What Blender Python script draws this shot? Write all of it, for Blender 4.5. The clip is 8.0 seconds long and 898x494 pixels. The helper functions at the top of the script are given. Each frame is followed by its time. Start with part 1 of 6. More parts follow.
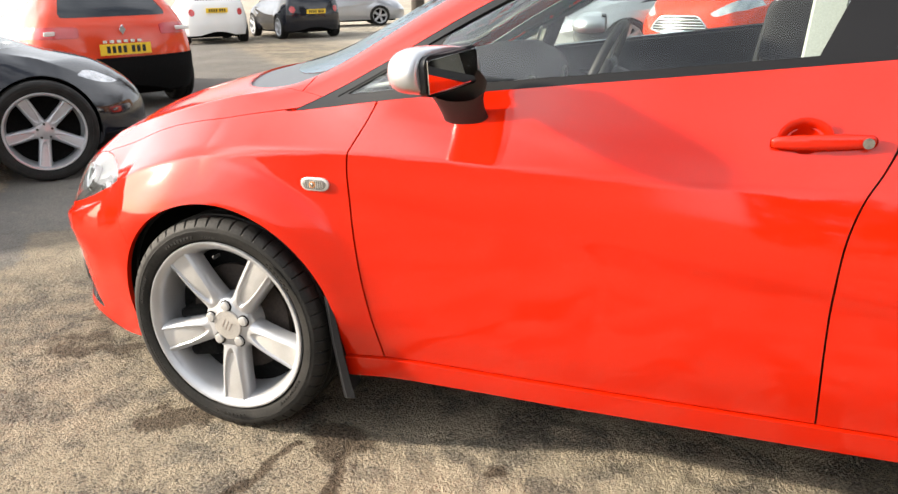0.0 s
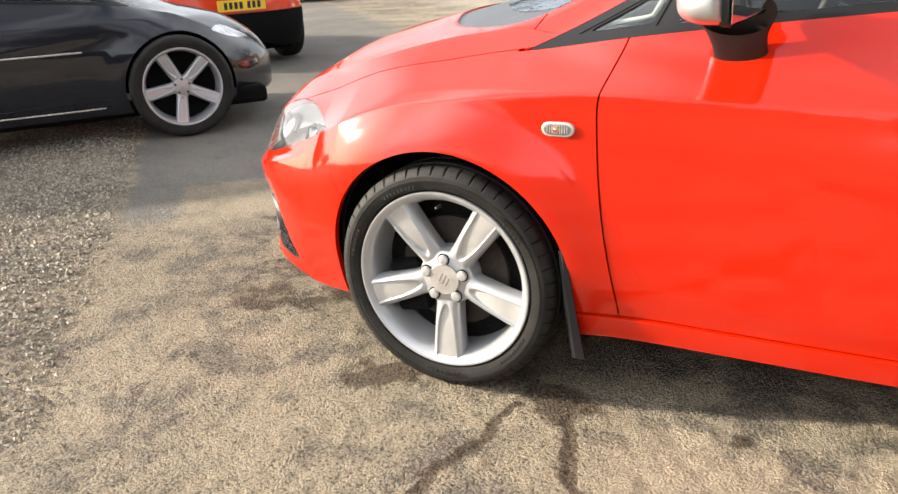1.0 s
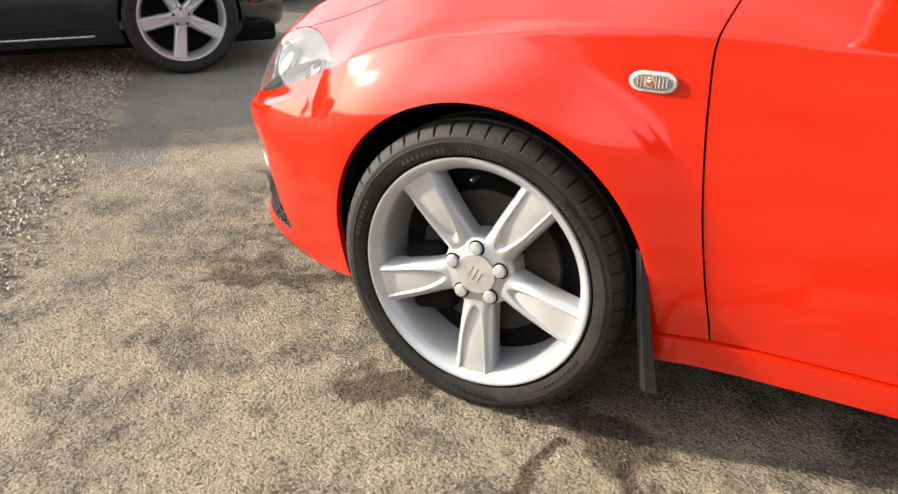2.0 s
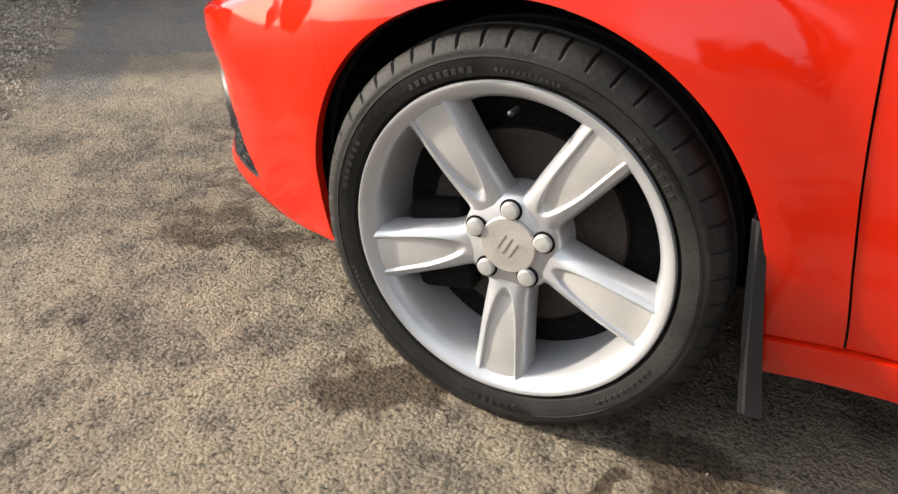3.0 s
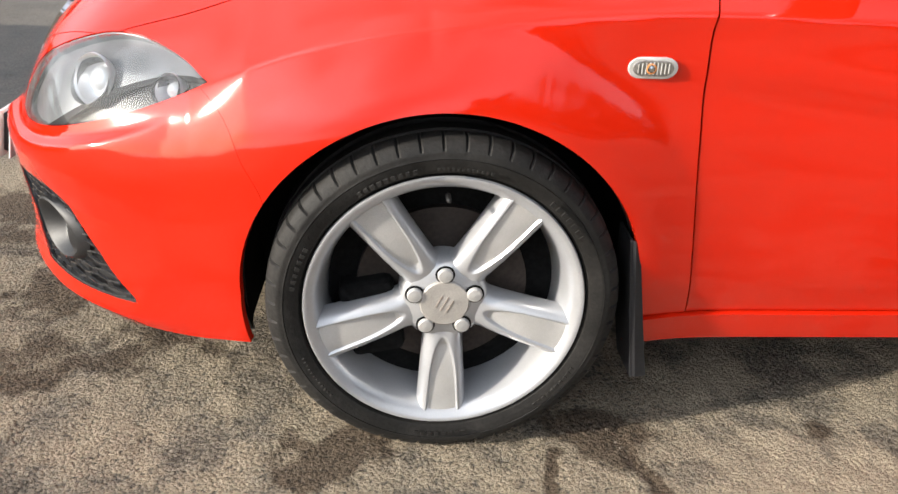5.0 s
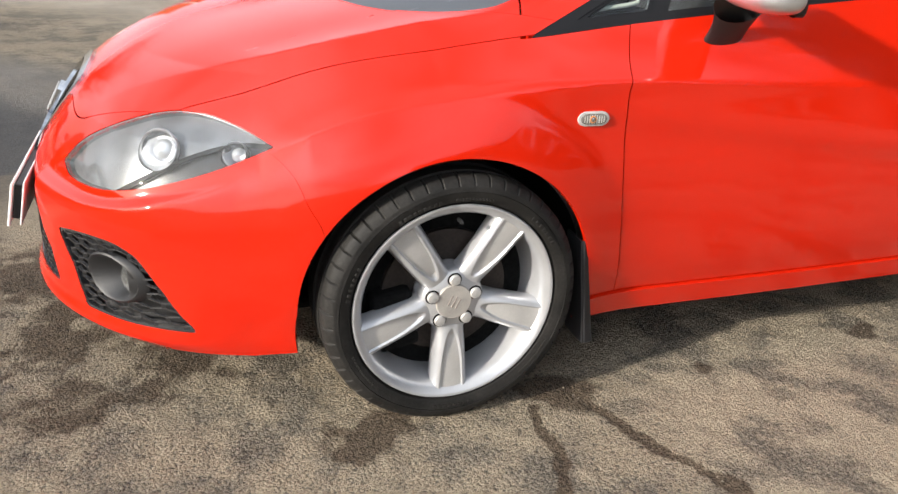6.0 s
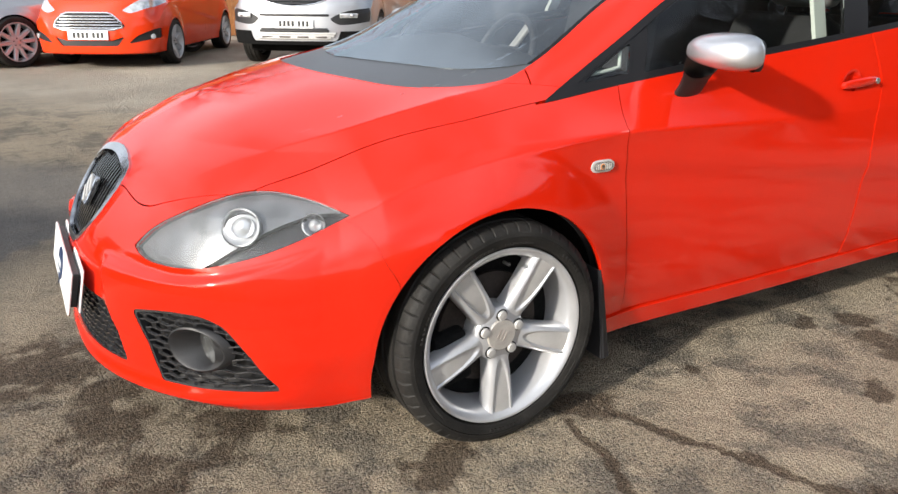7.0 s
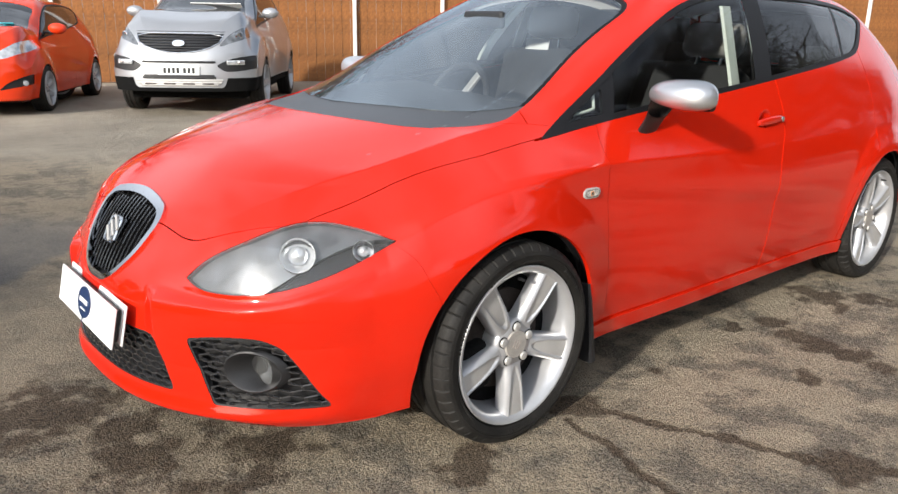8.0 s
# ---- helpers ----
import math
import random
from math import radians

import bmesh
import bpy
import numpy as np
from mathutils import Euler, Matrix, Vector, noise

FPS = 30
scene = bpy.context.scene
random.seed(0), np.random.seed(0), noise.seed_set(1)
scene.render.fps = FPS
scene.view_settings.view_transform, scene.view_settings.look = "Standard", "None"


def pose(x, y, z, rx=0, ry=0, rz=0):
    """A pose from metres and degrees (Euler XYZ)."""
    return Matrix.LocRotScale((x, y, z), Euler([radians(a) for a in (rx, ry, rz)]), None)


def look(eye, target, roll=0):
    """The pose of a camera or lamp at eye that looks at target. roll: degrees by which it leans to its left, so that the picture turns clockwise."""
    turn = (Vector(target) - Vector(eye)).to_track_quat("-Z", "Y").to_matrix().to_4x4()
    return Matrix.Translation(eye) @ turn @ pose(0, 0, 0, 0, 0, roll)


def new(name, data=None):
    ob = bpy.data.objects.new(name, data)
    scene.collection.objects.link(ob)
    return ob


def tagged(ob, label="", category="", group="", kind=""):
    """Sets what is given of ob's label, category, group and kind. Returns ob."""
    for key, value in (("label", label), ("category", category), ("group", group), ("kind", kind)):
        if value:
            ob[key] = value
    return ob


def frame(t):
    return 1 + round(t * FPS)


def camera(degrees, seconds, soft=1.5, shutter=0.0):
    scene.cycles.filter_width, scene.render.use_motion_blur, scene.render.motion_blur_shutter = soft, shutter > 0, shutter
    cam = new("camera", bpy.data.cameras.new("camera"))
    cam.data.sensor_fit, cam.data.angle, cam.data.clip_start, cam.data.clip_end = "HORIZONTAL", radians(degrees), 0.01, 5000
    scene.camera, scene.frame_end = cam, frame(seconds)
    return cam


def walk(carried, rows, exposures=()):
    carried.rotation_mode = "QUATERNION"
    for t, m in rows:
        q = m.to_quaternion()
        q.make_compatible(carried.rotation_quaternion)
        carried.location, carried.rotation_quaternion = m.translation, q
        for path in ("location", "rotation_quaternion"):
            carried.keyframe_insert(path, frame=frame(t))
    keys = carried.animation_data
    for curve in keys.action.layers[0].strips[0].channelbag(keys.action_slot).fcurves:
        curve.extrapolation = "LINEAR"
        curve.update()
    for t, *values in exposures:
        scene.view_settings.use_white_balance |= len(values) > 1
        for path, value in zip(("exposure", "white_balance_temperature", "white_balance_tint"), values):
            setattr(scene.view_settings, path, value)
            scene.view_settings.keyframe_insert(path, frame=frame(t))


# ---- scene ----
cam = camera(59.7, 8.0)
PATH = [
    (0, (1.3, -2.447, 1.184), (0.614, -0.677, 0.553), -1.7),
    (0.5, (1.102, -2.532, 1.166), (0.341, -0.817, 0.472), -1.7),
    (1, (0.883, -2.497, 1.136), (0.033, -0.836, 0.418), -3.1),
    (1.5, (0.744, -2.297, 1.062), (-0.08, -0.647, 0.289), -0.9),
    (1.7, (0.695, -2.206, 1.043), (-0.142, -0.567, 0.26), -0.4),
    (2.8, (0.41, -1.818, 0.868), (-0.415, -0.256, -0.069), 1.2),
    (3, (0.374, -1.744, 0.846), (-0.417, -0.17, -0.101), 1.5),
    (3.5, (0.313, -1.644, 0.845), (-0.306, 0.012, -0.09), 2.8),
    (4, (0.247, -1.713, 0.862), (-0.164, 0.006, -0.075), 3.8),
    (4.5, (0.115, -1.832, 0.928), (0.008, -0.09, -0.049), 3.3),
    (4.7, (0.031, -1.893, 0.962), (0.038, -0.13, 0.017), 2.4),
    (5.8, (-0.505, -2.259, 1.128), (0.066, -0.52, 0.322), 3.4),
    (6, (-0.609, -2.311, 1.142), (0.063, -0.599, 0.356), 3.0),
    (6.5, (-0.857, -2.346, 1.175), (0.001, -0.681, 0.475), 1.4),
    (7, (-1.091, -2.345, 1.214), (-0.116, -0.728, 0.554), 0.3),
    (7.5, (-1.343, -2.362, 1.214), (-0.219, -0.82, 0.615), 0.4),
    (8, (-1.592, -2.291, 1.228), (-0.315, -0.854, 0.679), 1.0),
]
walk(cam, [(t, look(eye, target, roll)) for t, eye, target, roll in PATH], ((0.0, 1.06, 7000, 10), (1.5, 1.10, 7000, 10), (3.0, 0.75, 6800, 10), (3.5, 0.80, 6700, 10), (4.5, 0.75, 6550, 10), (6.0, 0.50, 6500, 10), (7.0, 0.36, 6450, 10), (7.5, 0.32, 6420, 10), (8.0, 0.18, 6400, 10)))

# ---- world, sun, exposure ----
SUN_TO = Vector((-1.0, -0.29, 0.38)).normalized()
world = bpy.data.worlds.new("sky")
scene.world = world
world.use_nodes = True
wn, wl = world.node_tree.nodes, world.node_tree.links
sky = wn.new("ShaderNodeTexSky")
sky.sky_type = "NISHITA"
sky.sun_disc = False
sky.sun_elevation = math.asin(SUN_TO.z)
sky.sun_rotation = math.atan2(SUN_TO.x, SUN_TO.y)
sky.dust_density = 3.0
sky.air_density = 1.0
cloud = wn.new("ShaderNodeTexNoise")
cloud.inputs["Scale"].default_value = 1.7
cloud.inputs["Detail"].default_value = 3.0
ramp = wn.new("ShaderNodeValToRGB")
ramp.color_ramp.elements[0].position, ramp.color_ramp.elements[1].position = 0.28, 0.70
mixc = wn.new("ShaderNodeMix")
mixc.data_type = "RGBA"
# thin cloud glows where the sun stands behind it
toward, glow, lift, lit = wn.new("ShaderNodeVectorMath"), wn.new("ShaderNodeMath"), wn.new("ShaderNodeMath"), wn.new("ShaderNodeVectorMath")
place = wn.new("ShaderNodeTexCoord")
toward.operation, glow.operation, lift.operation, lit.operation = "DOT_PRODUCT", "POWER", "MULTIPLY_ADD", "SCALE"
toward.inputs[1].default_value = SUN_TO
glow.use_clamp = True
glow.inputs[1].default_value = 3.5
lift.inputs[1].default_value, lift.inputs[2].default_value = 2.6, 1.0
lit.inputs[0].default_value = (13.4, 14.3, 15.8)
wl.new(place.outputs["Generated"], toward.inputs[0])
wl.new(toward.outputs["Value"], glow.inputs[0])
wl.new(glow.outputs[0], lift.inputs[0])
wl.new(lift.outputs[0], lit.inputs["Scale"])
wl.new(lit.outputs["Vector"], mixc.inputs[7])
wl.new(cloud.outputs["Fac"], ramp.inputs["Fac"])
wl.new(ramp.outputs["Color"], mixc.inputs[0])
wl.new(sky.outputs["Color"], mixc.inputs[6])
wl.new(mixc.outputs[2], wn["Background"].inputs["Color"])
wn["Background"].inputs["Strength"].default_value = 0.079
sun = new("sun", bpy.data.lights.new("sun", "SUN"))
sun.data.energy, sun.data.angle, sun.data.color = 5.0, radians(2.2), (1.0, 0.93, 0.82)
sun.matrix_world = look((0, 0, 30), Vector((0, 0, 30)) - SUN_TO)


# ---- materials ----
def material(name, colour, rough=0.5, metal=0.0, coat=0.0, grain=0.0, grain_size=60.0, bump=0.0, wear=0.0, wear_size=4.0, alpha=1.0, transmission=0.0, emit=0.0, spec=0.5, vary=0.0):
    m = bpy.data.materials.new(name)
    m.use_nodes = True
    n, l = m.node_tree.nodes, m.node_tree.links
    b = n["Principled BSDF"]
    col = (*colour, 1)
    b.inputs["Base Color"].default_value = col
    b.inputs["Roughness"].default_value = rough
    b.inputs["Metallic"].default_value = metal
    b.inputs["Coat Weight"].default_value = coat
    b.inputs["Coat Roughness"].default_value = 0.06
    b.inputs["Coat IOR"].default_value = 1.53
    b.inputs["Specular IOR Level"].default_value = spec
    b.inputs["Transmission Weight"].default_value = transmission
    if emit:
        b.inputs["Emission Color"].default_value = col
        b.inputs["Emission Strength"].default_value = emit
    if grain or bump or wear or vary:
        geo = n.new("ShaderNodeTexCoord")
        fine = n.new("ShaderNodeTexNoise")
        fine.inputs["Scale"].default_value, fine.inputs["Detail"].default_value = grain_size, 4.0
        wide = n.new("ShaderNodeTexNoise")
        wide.inputs["Scale"].default_value, wide.inputs["Detail"].default_value = wear_size, 5.0
        for t in (fine, wide):
            l.new(geo.outputs["Object"], t.inputs["Vector"])
        last = None
        for src, amount in ((fine, grain), (wide, wear)):
            if not amount:
                continue
            mr = n.new("ShaderNodeMapRange")
            mr.inputs["From Min"].default_value, mr.inputs["From Max"].default_value = 0.3, 0.7
            mr.inputs["To Min"].default_value, mr.inputs["To Max"].default_value = 1 - amount, 1 + amount
            l.new(src.outputs["Fac"], mr.inputs["Value"])
            mul = n.new("ShaderNodeMix")
            mul.data_type, mul.blend_type = "RGBA", "MULTIPLY"
            mul.inputs[0].default_value = 1
            mul.inputs[6].default_value = col
            if last:
                l.new(last, mul.inputs[6])
            l.new(mr.outputs["Result"], mul.inputs[7])
            last = mul.outputs[2]
        if last:
            l.new(last, b.inputs["Base Color"])
        rr = n.new("ShaderNodeMapRange")
        rr.inputs["To Min"].default_value, rr.inputs["To Max"].default_value = max(0.02, rough * (1 - vary)), rough * (1 + vary)
        l.new(wide.outputs["Fac"], rr.inputs["Value"])
        l.new(rr.outputs["Result"], b.inputs["Roughness"])
        if bump:
            bp = n.new("ShaderNodeBump")
            bp.inputs["Strength"].default_value, bp.inputs["Distance"].default_value = bump, 0.004
            l.new(fine.outputs["Fac"], bp.inputs["Height"])
            l.new(bp.outputs["Normal"], b.inputs["Normal"])
    return m


def paint(name, colour, metal=0.0, flake=0.0):
    return material(name, colour, rough=0.4, metal=metal, coat=1.0, spec=0.0 if not metal else 0.5, wear=0.05, wear_size=1.3, vary=0.15, grain=flake, grain_size=900)


def glass_material(name, tint, rough=0.0, ior=1.7, haze=0.0, sheen=(1.0, 1.0, 1.0)):
    m = bpy.data.materials.new(name)
    m.use_nodes = True
    n, l = m.node_tree.nodes, m.node_tree.links
    n.remove(n["Principled BSDF"])
    clear, gloss, mix, fres = n.new("ShaderNodeBsdfTransparent"), n.new("ShaderNodeBsdfGlossy"), n.new("ShaderNodeMixShader"), n.new("ShaderNodeFresnel")
    clear.inputs["Color"].default_value = (*tint, 1)
    gloss.inputs["Roughness"].default_value = rough
    gloss.inputs["Color"].default_value = (*sheen, 1)
    fres.inputs["IOR"].default_value = ior
    l.new(fres.outputs["Fac"], mix.inputs["Fac"])
    l.new(clear.outputs["BSDF"], mix.inputs[1])
    l.new(gloss.outputs["BSDF"], mix.inputs[2])
    last = mix
    if haze:
        # the plastic has gone milky with age
        milk, blend = n.new("ShaderNodeBsdfDiffuse"), n.new("ShaderNodeMixShader")
        milk.inputs["Color"].default_value = (0.80, 0.82, 0.80, 1)
        blend.inputs["Fac"].default_value = haze
        l.new(mix.outputs["Shader"], blend.inputs[1])
        l.new(milk.outputs["BSDF"], blend.inputs[2])
        last = blend
    l.new(last.outputs["Shader"], n["Material Output"].inputs["Surface"])
    return m


RED = paint("red_paint", (0.55, 0.014, 0.003))
SILVER = paint("silver_paint", (0.55, 0.56, 0.58), 0.85, 0.1)
BLACK_PAINT = paint("black_paint", (0.012, 0.013, 0.018))
ORANGE_RED = paint("orange_red_paint", (0.72, 0.045, 0.008))
BURNT_RED = paint("burnt_red_paint", (0.62, 0.055, 0.02))
WHITE_PAINT = paint("white_paint", (0.75, 0.75, 0.74))
GREY_PAINT = paint("grey_paint", (0.4, 0.41, 0.43), 0.7, 0.1)
ALLOY = material("alloy", (0.47, 0.475, 0.49), rough=0.34, metal=0.5, coat=0.3, grain=0.05, grain_size=500, wear=0.06, wear_size=14, vary=0.2)
ALLOY_DULL = material("alloy_dull", (0.45, 0.44, 0.425), rough=0.5, metal=0.35, grain=0.10, grain_size=700, wear=0.08, wear_size=18, vary=0.2, bump=0.05)
RUBBER = material("tyre_rubber", (0.014, 0.0130, 0.0118), rough=0.66, spec=0.28, grain=0.30, grain_size=160, wear=0.55, wear_size=11, bump=0.25, vary=0.2)
BLACK_PLASTIC = material("black_plastic", (0.012, 0.012, 0.013), rough=0.5, grain=0.2, grain_size=300, bump=0.15, wear=0.2)
TRIM_BLACK = material("window_trim_black", (0.008, 0.008, 0.009), rough=0.45, spec=0.22, wear=0.15)
FLAP = material("mud_flap_plastic", (0.020, 0.020, 0.022), rough=0.5, spec=0.3, grain=0.2, grain_size=200, wear=0.3, bump=0.15)
GRILLE_BLACK = material("grille_black", (0.030, 0.030, 0.032), rough=0.22, coat=0.8)
GLOSS_BLACK = material("gloss_black", (0.010, 0.010, 0.011), rough=0.18, coat=0.5)
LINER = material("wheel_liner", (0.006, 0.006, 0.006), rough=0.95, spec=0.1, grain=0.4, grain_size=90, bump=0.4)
CHROME = material("chrome", (0.62, 0.63, 0.65), rough=0.10, metal=1.0)
DARK_METAL = material("brake_metal", (0.07, 0.062, 0.055), rough=0.55, metal=0.7, grain=0.2, grain_size=140, wear=0.2, wear_size=12)
DISC = material("brake_disc_rust", (0.030, 0.022, 0.018), rough=0.7, metal=0.3, grain=0.3, grain_size=120, wear=0.3, wear_size=10)
CAP_FACE = material("cap_face", (0.40, 0.375, 0.345), rough=0.55, metal=0.3, grain=0.15, grain_size=500, wear=0.15, wear_size=25)
CAP_MARK = material("cap_mark", (0.30, 0.26, 0.23), rough=0.5, metal=0.4)
CLOTH = material("seat_cloth", (0.022, 0.022, 0.024), rough=0.95, grain=0.3, grain_size=420, bump=0.3, wear=0.15)
GREY_CLOTH = material("grey_cloth", (0.20, 0.19, 0.18), rough=0.95, grain=0.2, grain_size=420, bump=0.3, wear=0.12)
LINING = material("headlining_cloth", (0.42, 0.41, 0.39), rough=0.95, grain=0.1, grain_size=400, wear=0.08)
DASH = material("dashboard_plastic", (0.022, 0.023, 0.025), rough=0.6, grain=0.2, grain_size=500, bump=0.3)
SCREEN_GLASS = glass_material("windscreen_glass", (0.84, 0.90, 0.92), ior=2.6, haze=0.025, sheen=(0.80, 0.91, 1.0))
TINT_GLASS = glass_material("side_glass", (0.78, 0.84, 0.82), ior=1.6)
DARK_GLASS = glass_material("privacy_glass", (0.30, 0.34, 0.34), ior=1.55)
LAMP_LENS = glass_material("headlamp_lens", (0.93, 0.95, 0.96), ior=1.36, haze=0.04)
FRIT = material("scuttle_grey", (0.055, 0.06, 0.068), rough=0.42, grain=0.12, grain_size=260, wear=0.1)
LAMP_INNER = material("lamp_reflector", (0.66, 0.67, 0.69), rough=0.30, metal=0.6, wear=0.15, wear_size=18)
REPEATER_RIM = material("repeater_rim", (0.62, 0.61, 0.58), rough=0.25, metal=0.4, coat=0.5, wear=0.15, wear_size=60)
REPEATER_LENS = material("repeater_lens", (0.26, 0.25, 0.235), rough=0.15, metal=0.5, coat=1.0, grain=0.4, grain_size=150)
AMBER = material("amber_lens", (0.62, 0.24, 0.07), rough=0.15, coat=0.6)
WHITE_LENS = material("clear_ribbed_lens", (0.72, 0.71, 0.66), rough=0.18, coat=0.8, grain=0.1, grain_size=200)
TAIL_RED = material("tail_lamp_red", (0.45, 0.01, 0.01), rough=0.12, coat=0.8)
PLATE_WHITE = material("plate_white", (0.80, 0.80, 0.79), rough=0.35, wear=0.03)
PLATE_YELLOW = material("plate_yellow", (0.80, 0.52, 0.03), rough=0.35, wear=0.03)
TEAL_BOARD = material("teal_board", (0.03, 0.42, 0.50), rough=0.5, wear=0.05)
PAPER = material("paper_cover", (0.74, 0.75, 0.74), rough=0.8, wear=0.08)
NAVY = material("navy_badge", (0.012, 0.03, 0.09), rough=0.3, wear=0.05)
INK = material("ink_black", (0.012, 0.012, 0.013), rough=0.5)
MIRROR = material("mirror_glass", (0.9, 0.92, 0.92), rough=0.0, metal=1.0)


# ---- mesh tools ----
def spl(pts):
    """A smooth curve through the points, as a function."""
    xs, ys = np.array([p[0] for p in pts], float), np.array([p[1] for p in pts], float)
    d = np.diff(ys) / np.diff(xs)
    m = np.concatenate([[d[0]], np.where(d[:-1] * d[1:] > 0, (d[:-1] + d[1:]) / 2, 0.35 * (d[:-1] + d[1:]) / 2), [d[-1]]])
    gx = np.linspace(xs[0], xs[-1], 6000)
    i = np.clip(np.searchsorted(xs, gx, "right") - 1, 0, len(xs) - 2)
    h = xs[i + 1] - xs[i]
    t = (gx - xs[i]) / h
    gy = (2 * t**3 - 3 * t**2 + 1) * ys[i] + (t**3 - 2 * t**2 + t) * h * m[i] + (3 * t**2 - 2 * t**3) * ys[i + 1] + (t**3 - t**2) * h * m[i + 1]
    return lambda x: np.interp(x, gx, gy)


def smax(a, b, k):
    h = np.maximum(k - np.abs(a - b), 0) / k
    return np.maximum(a, b) + h * h * k / 4


def smin(a, b, k):
    return -smax(-a, -b, k)


def mesh_object(name, V, F, mat, normals=None, smooth=True):
    me = bpy.data.meshes.new(name)
    me.from_pydata([tuple(v) for v in V], [], [tuple(int(i) for i in f) for f in F])
    me.validate()
    if smooth:
        me.polygons.foreach_set("use_smooth", [True] * len(me.polygons))
    if normals is not None and len(me.vertices) == len(normals):
        me.normals_split_custom_set_from_vertices([tuple(n) for n in normals])
    me.materials.append(mat)
    return new(name, me)


def under(ob, parent, label=""):
    ob.parent = parent
    if label:
        ob["label"] = label
    return ob


def part(name, bm, mat, parent, label="", smooth=False, m=None):
    if m is not None:
        bmesh.ops.transform(bm, matrix=m, verts=bm.verts)
    me = bpy.data.meshes.new(name)
    bm.to_mesh(me)
    bm.free()
    if smooth:
        me.polygons.foreach_set("use_smooth", [True] * len(me.polygons))
        me.set_sharp_from_angle(angle=radians(smooth if smooth is not True else 40))
    me.materials.append(mat)
    return under(new(name, me), parent, label)


def box(sx, sy, sz, bevel=0.0, at=(0, 0, 0), seg=2):
    bm = bmesh.new()
    bmesh.ops.create_cube(bm, size=1)
    bmesh.ops.scale(bm, vec=(sx, sy, sz), verts=bm.verts)
    if bevel:
        bmesh.ops.bevel(bm, geom=bm.edges[:], offset=bevel, segments=seg, profile=0.5, affect="EDGES")
    bmesh.ops.translate(bm, vec=at, verts=bm.verts)
    return bm


def revolve(profile, n=96, axis="y", wobble=None):
    """Rings round an axis through the origin: profile rows of (along, radius)."""
    bm = bmesh.new()
    rings = []
    for k, (a, r) in enumerate(profile):
        ring = []
        for i in range(n):
            t = 2 * math.pi * i / n
            rr = r + (wobble(k, i) if wobble else 0)
            c, s = rr * math.cos(t), rr * math.sin(t)
            ring.append(bm.verts.new((c, a, s) if axis == "y" else ((a, c, s) if axis == "x" else (c, s, a))))
        rings.append(ring)
    for p, q in zip(rings, rings[1:]):
        for i in range(n):
            j = (i + 1) % n
            bm.faces.new((p[i], p[j], q[j], q[i]))
    bmesh.ops.recalc_face_normals(bm, faces=bm.faces)
    return bm


def extrude_outline(pts, depth, bevel=0.0):
    """A plate whose outline lies in x and z, with its thickness along y."""
    bm = bmesh.new()
    f = bm.faces.new([bm.verts.new((x, 0, z)) for x, z in pts])
    out = bmesh.ops.extrude_face_region(bm, geom=[f])
    bmesh.ops.translate(bm, vec=(0, depth, 0), verts=[v for v in out["geom"] if isinstance(v, bmesh.types.BMVert)])
    bmesh.ops.recalc_face_normals(bm, faces=bm.faces)
    if bevel:
        bmesh.ops.bevel(bm, geom=bm.edges[:], offset=bevel, segments=2, profile=0.5, affect="EDGES")
    return bm


def tube(points, radius, name, mat, parent, label="", cyclic=False):
    cu = bpy.data.curves.new(name, "CURVE")
    cu.dimensions, cu.bevel_depth, cu.bevel_resolution, cu.use_fill_caps = "3D", radius, 3, True
    s = cu.splines.new("POLY")
    s.points.add(len(points) - 1)
    for p, q in zip(s.points, points):
        p.co = (*q, 1)
    s.use_cyclic_u = cyclic
    tmp = bpy.data.objects.new(name, cu)
    me = bpy.data.meshes.new_from_object(tmp)
    bpy.data.objects.remove(tmp)
    me.polygons.foreach_set("use_smooth", [True] * len(me.polygons))
    me.materials.clear()
    me.materials.append(mat)
    return under(new(name, me), parent, label)


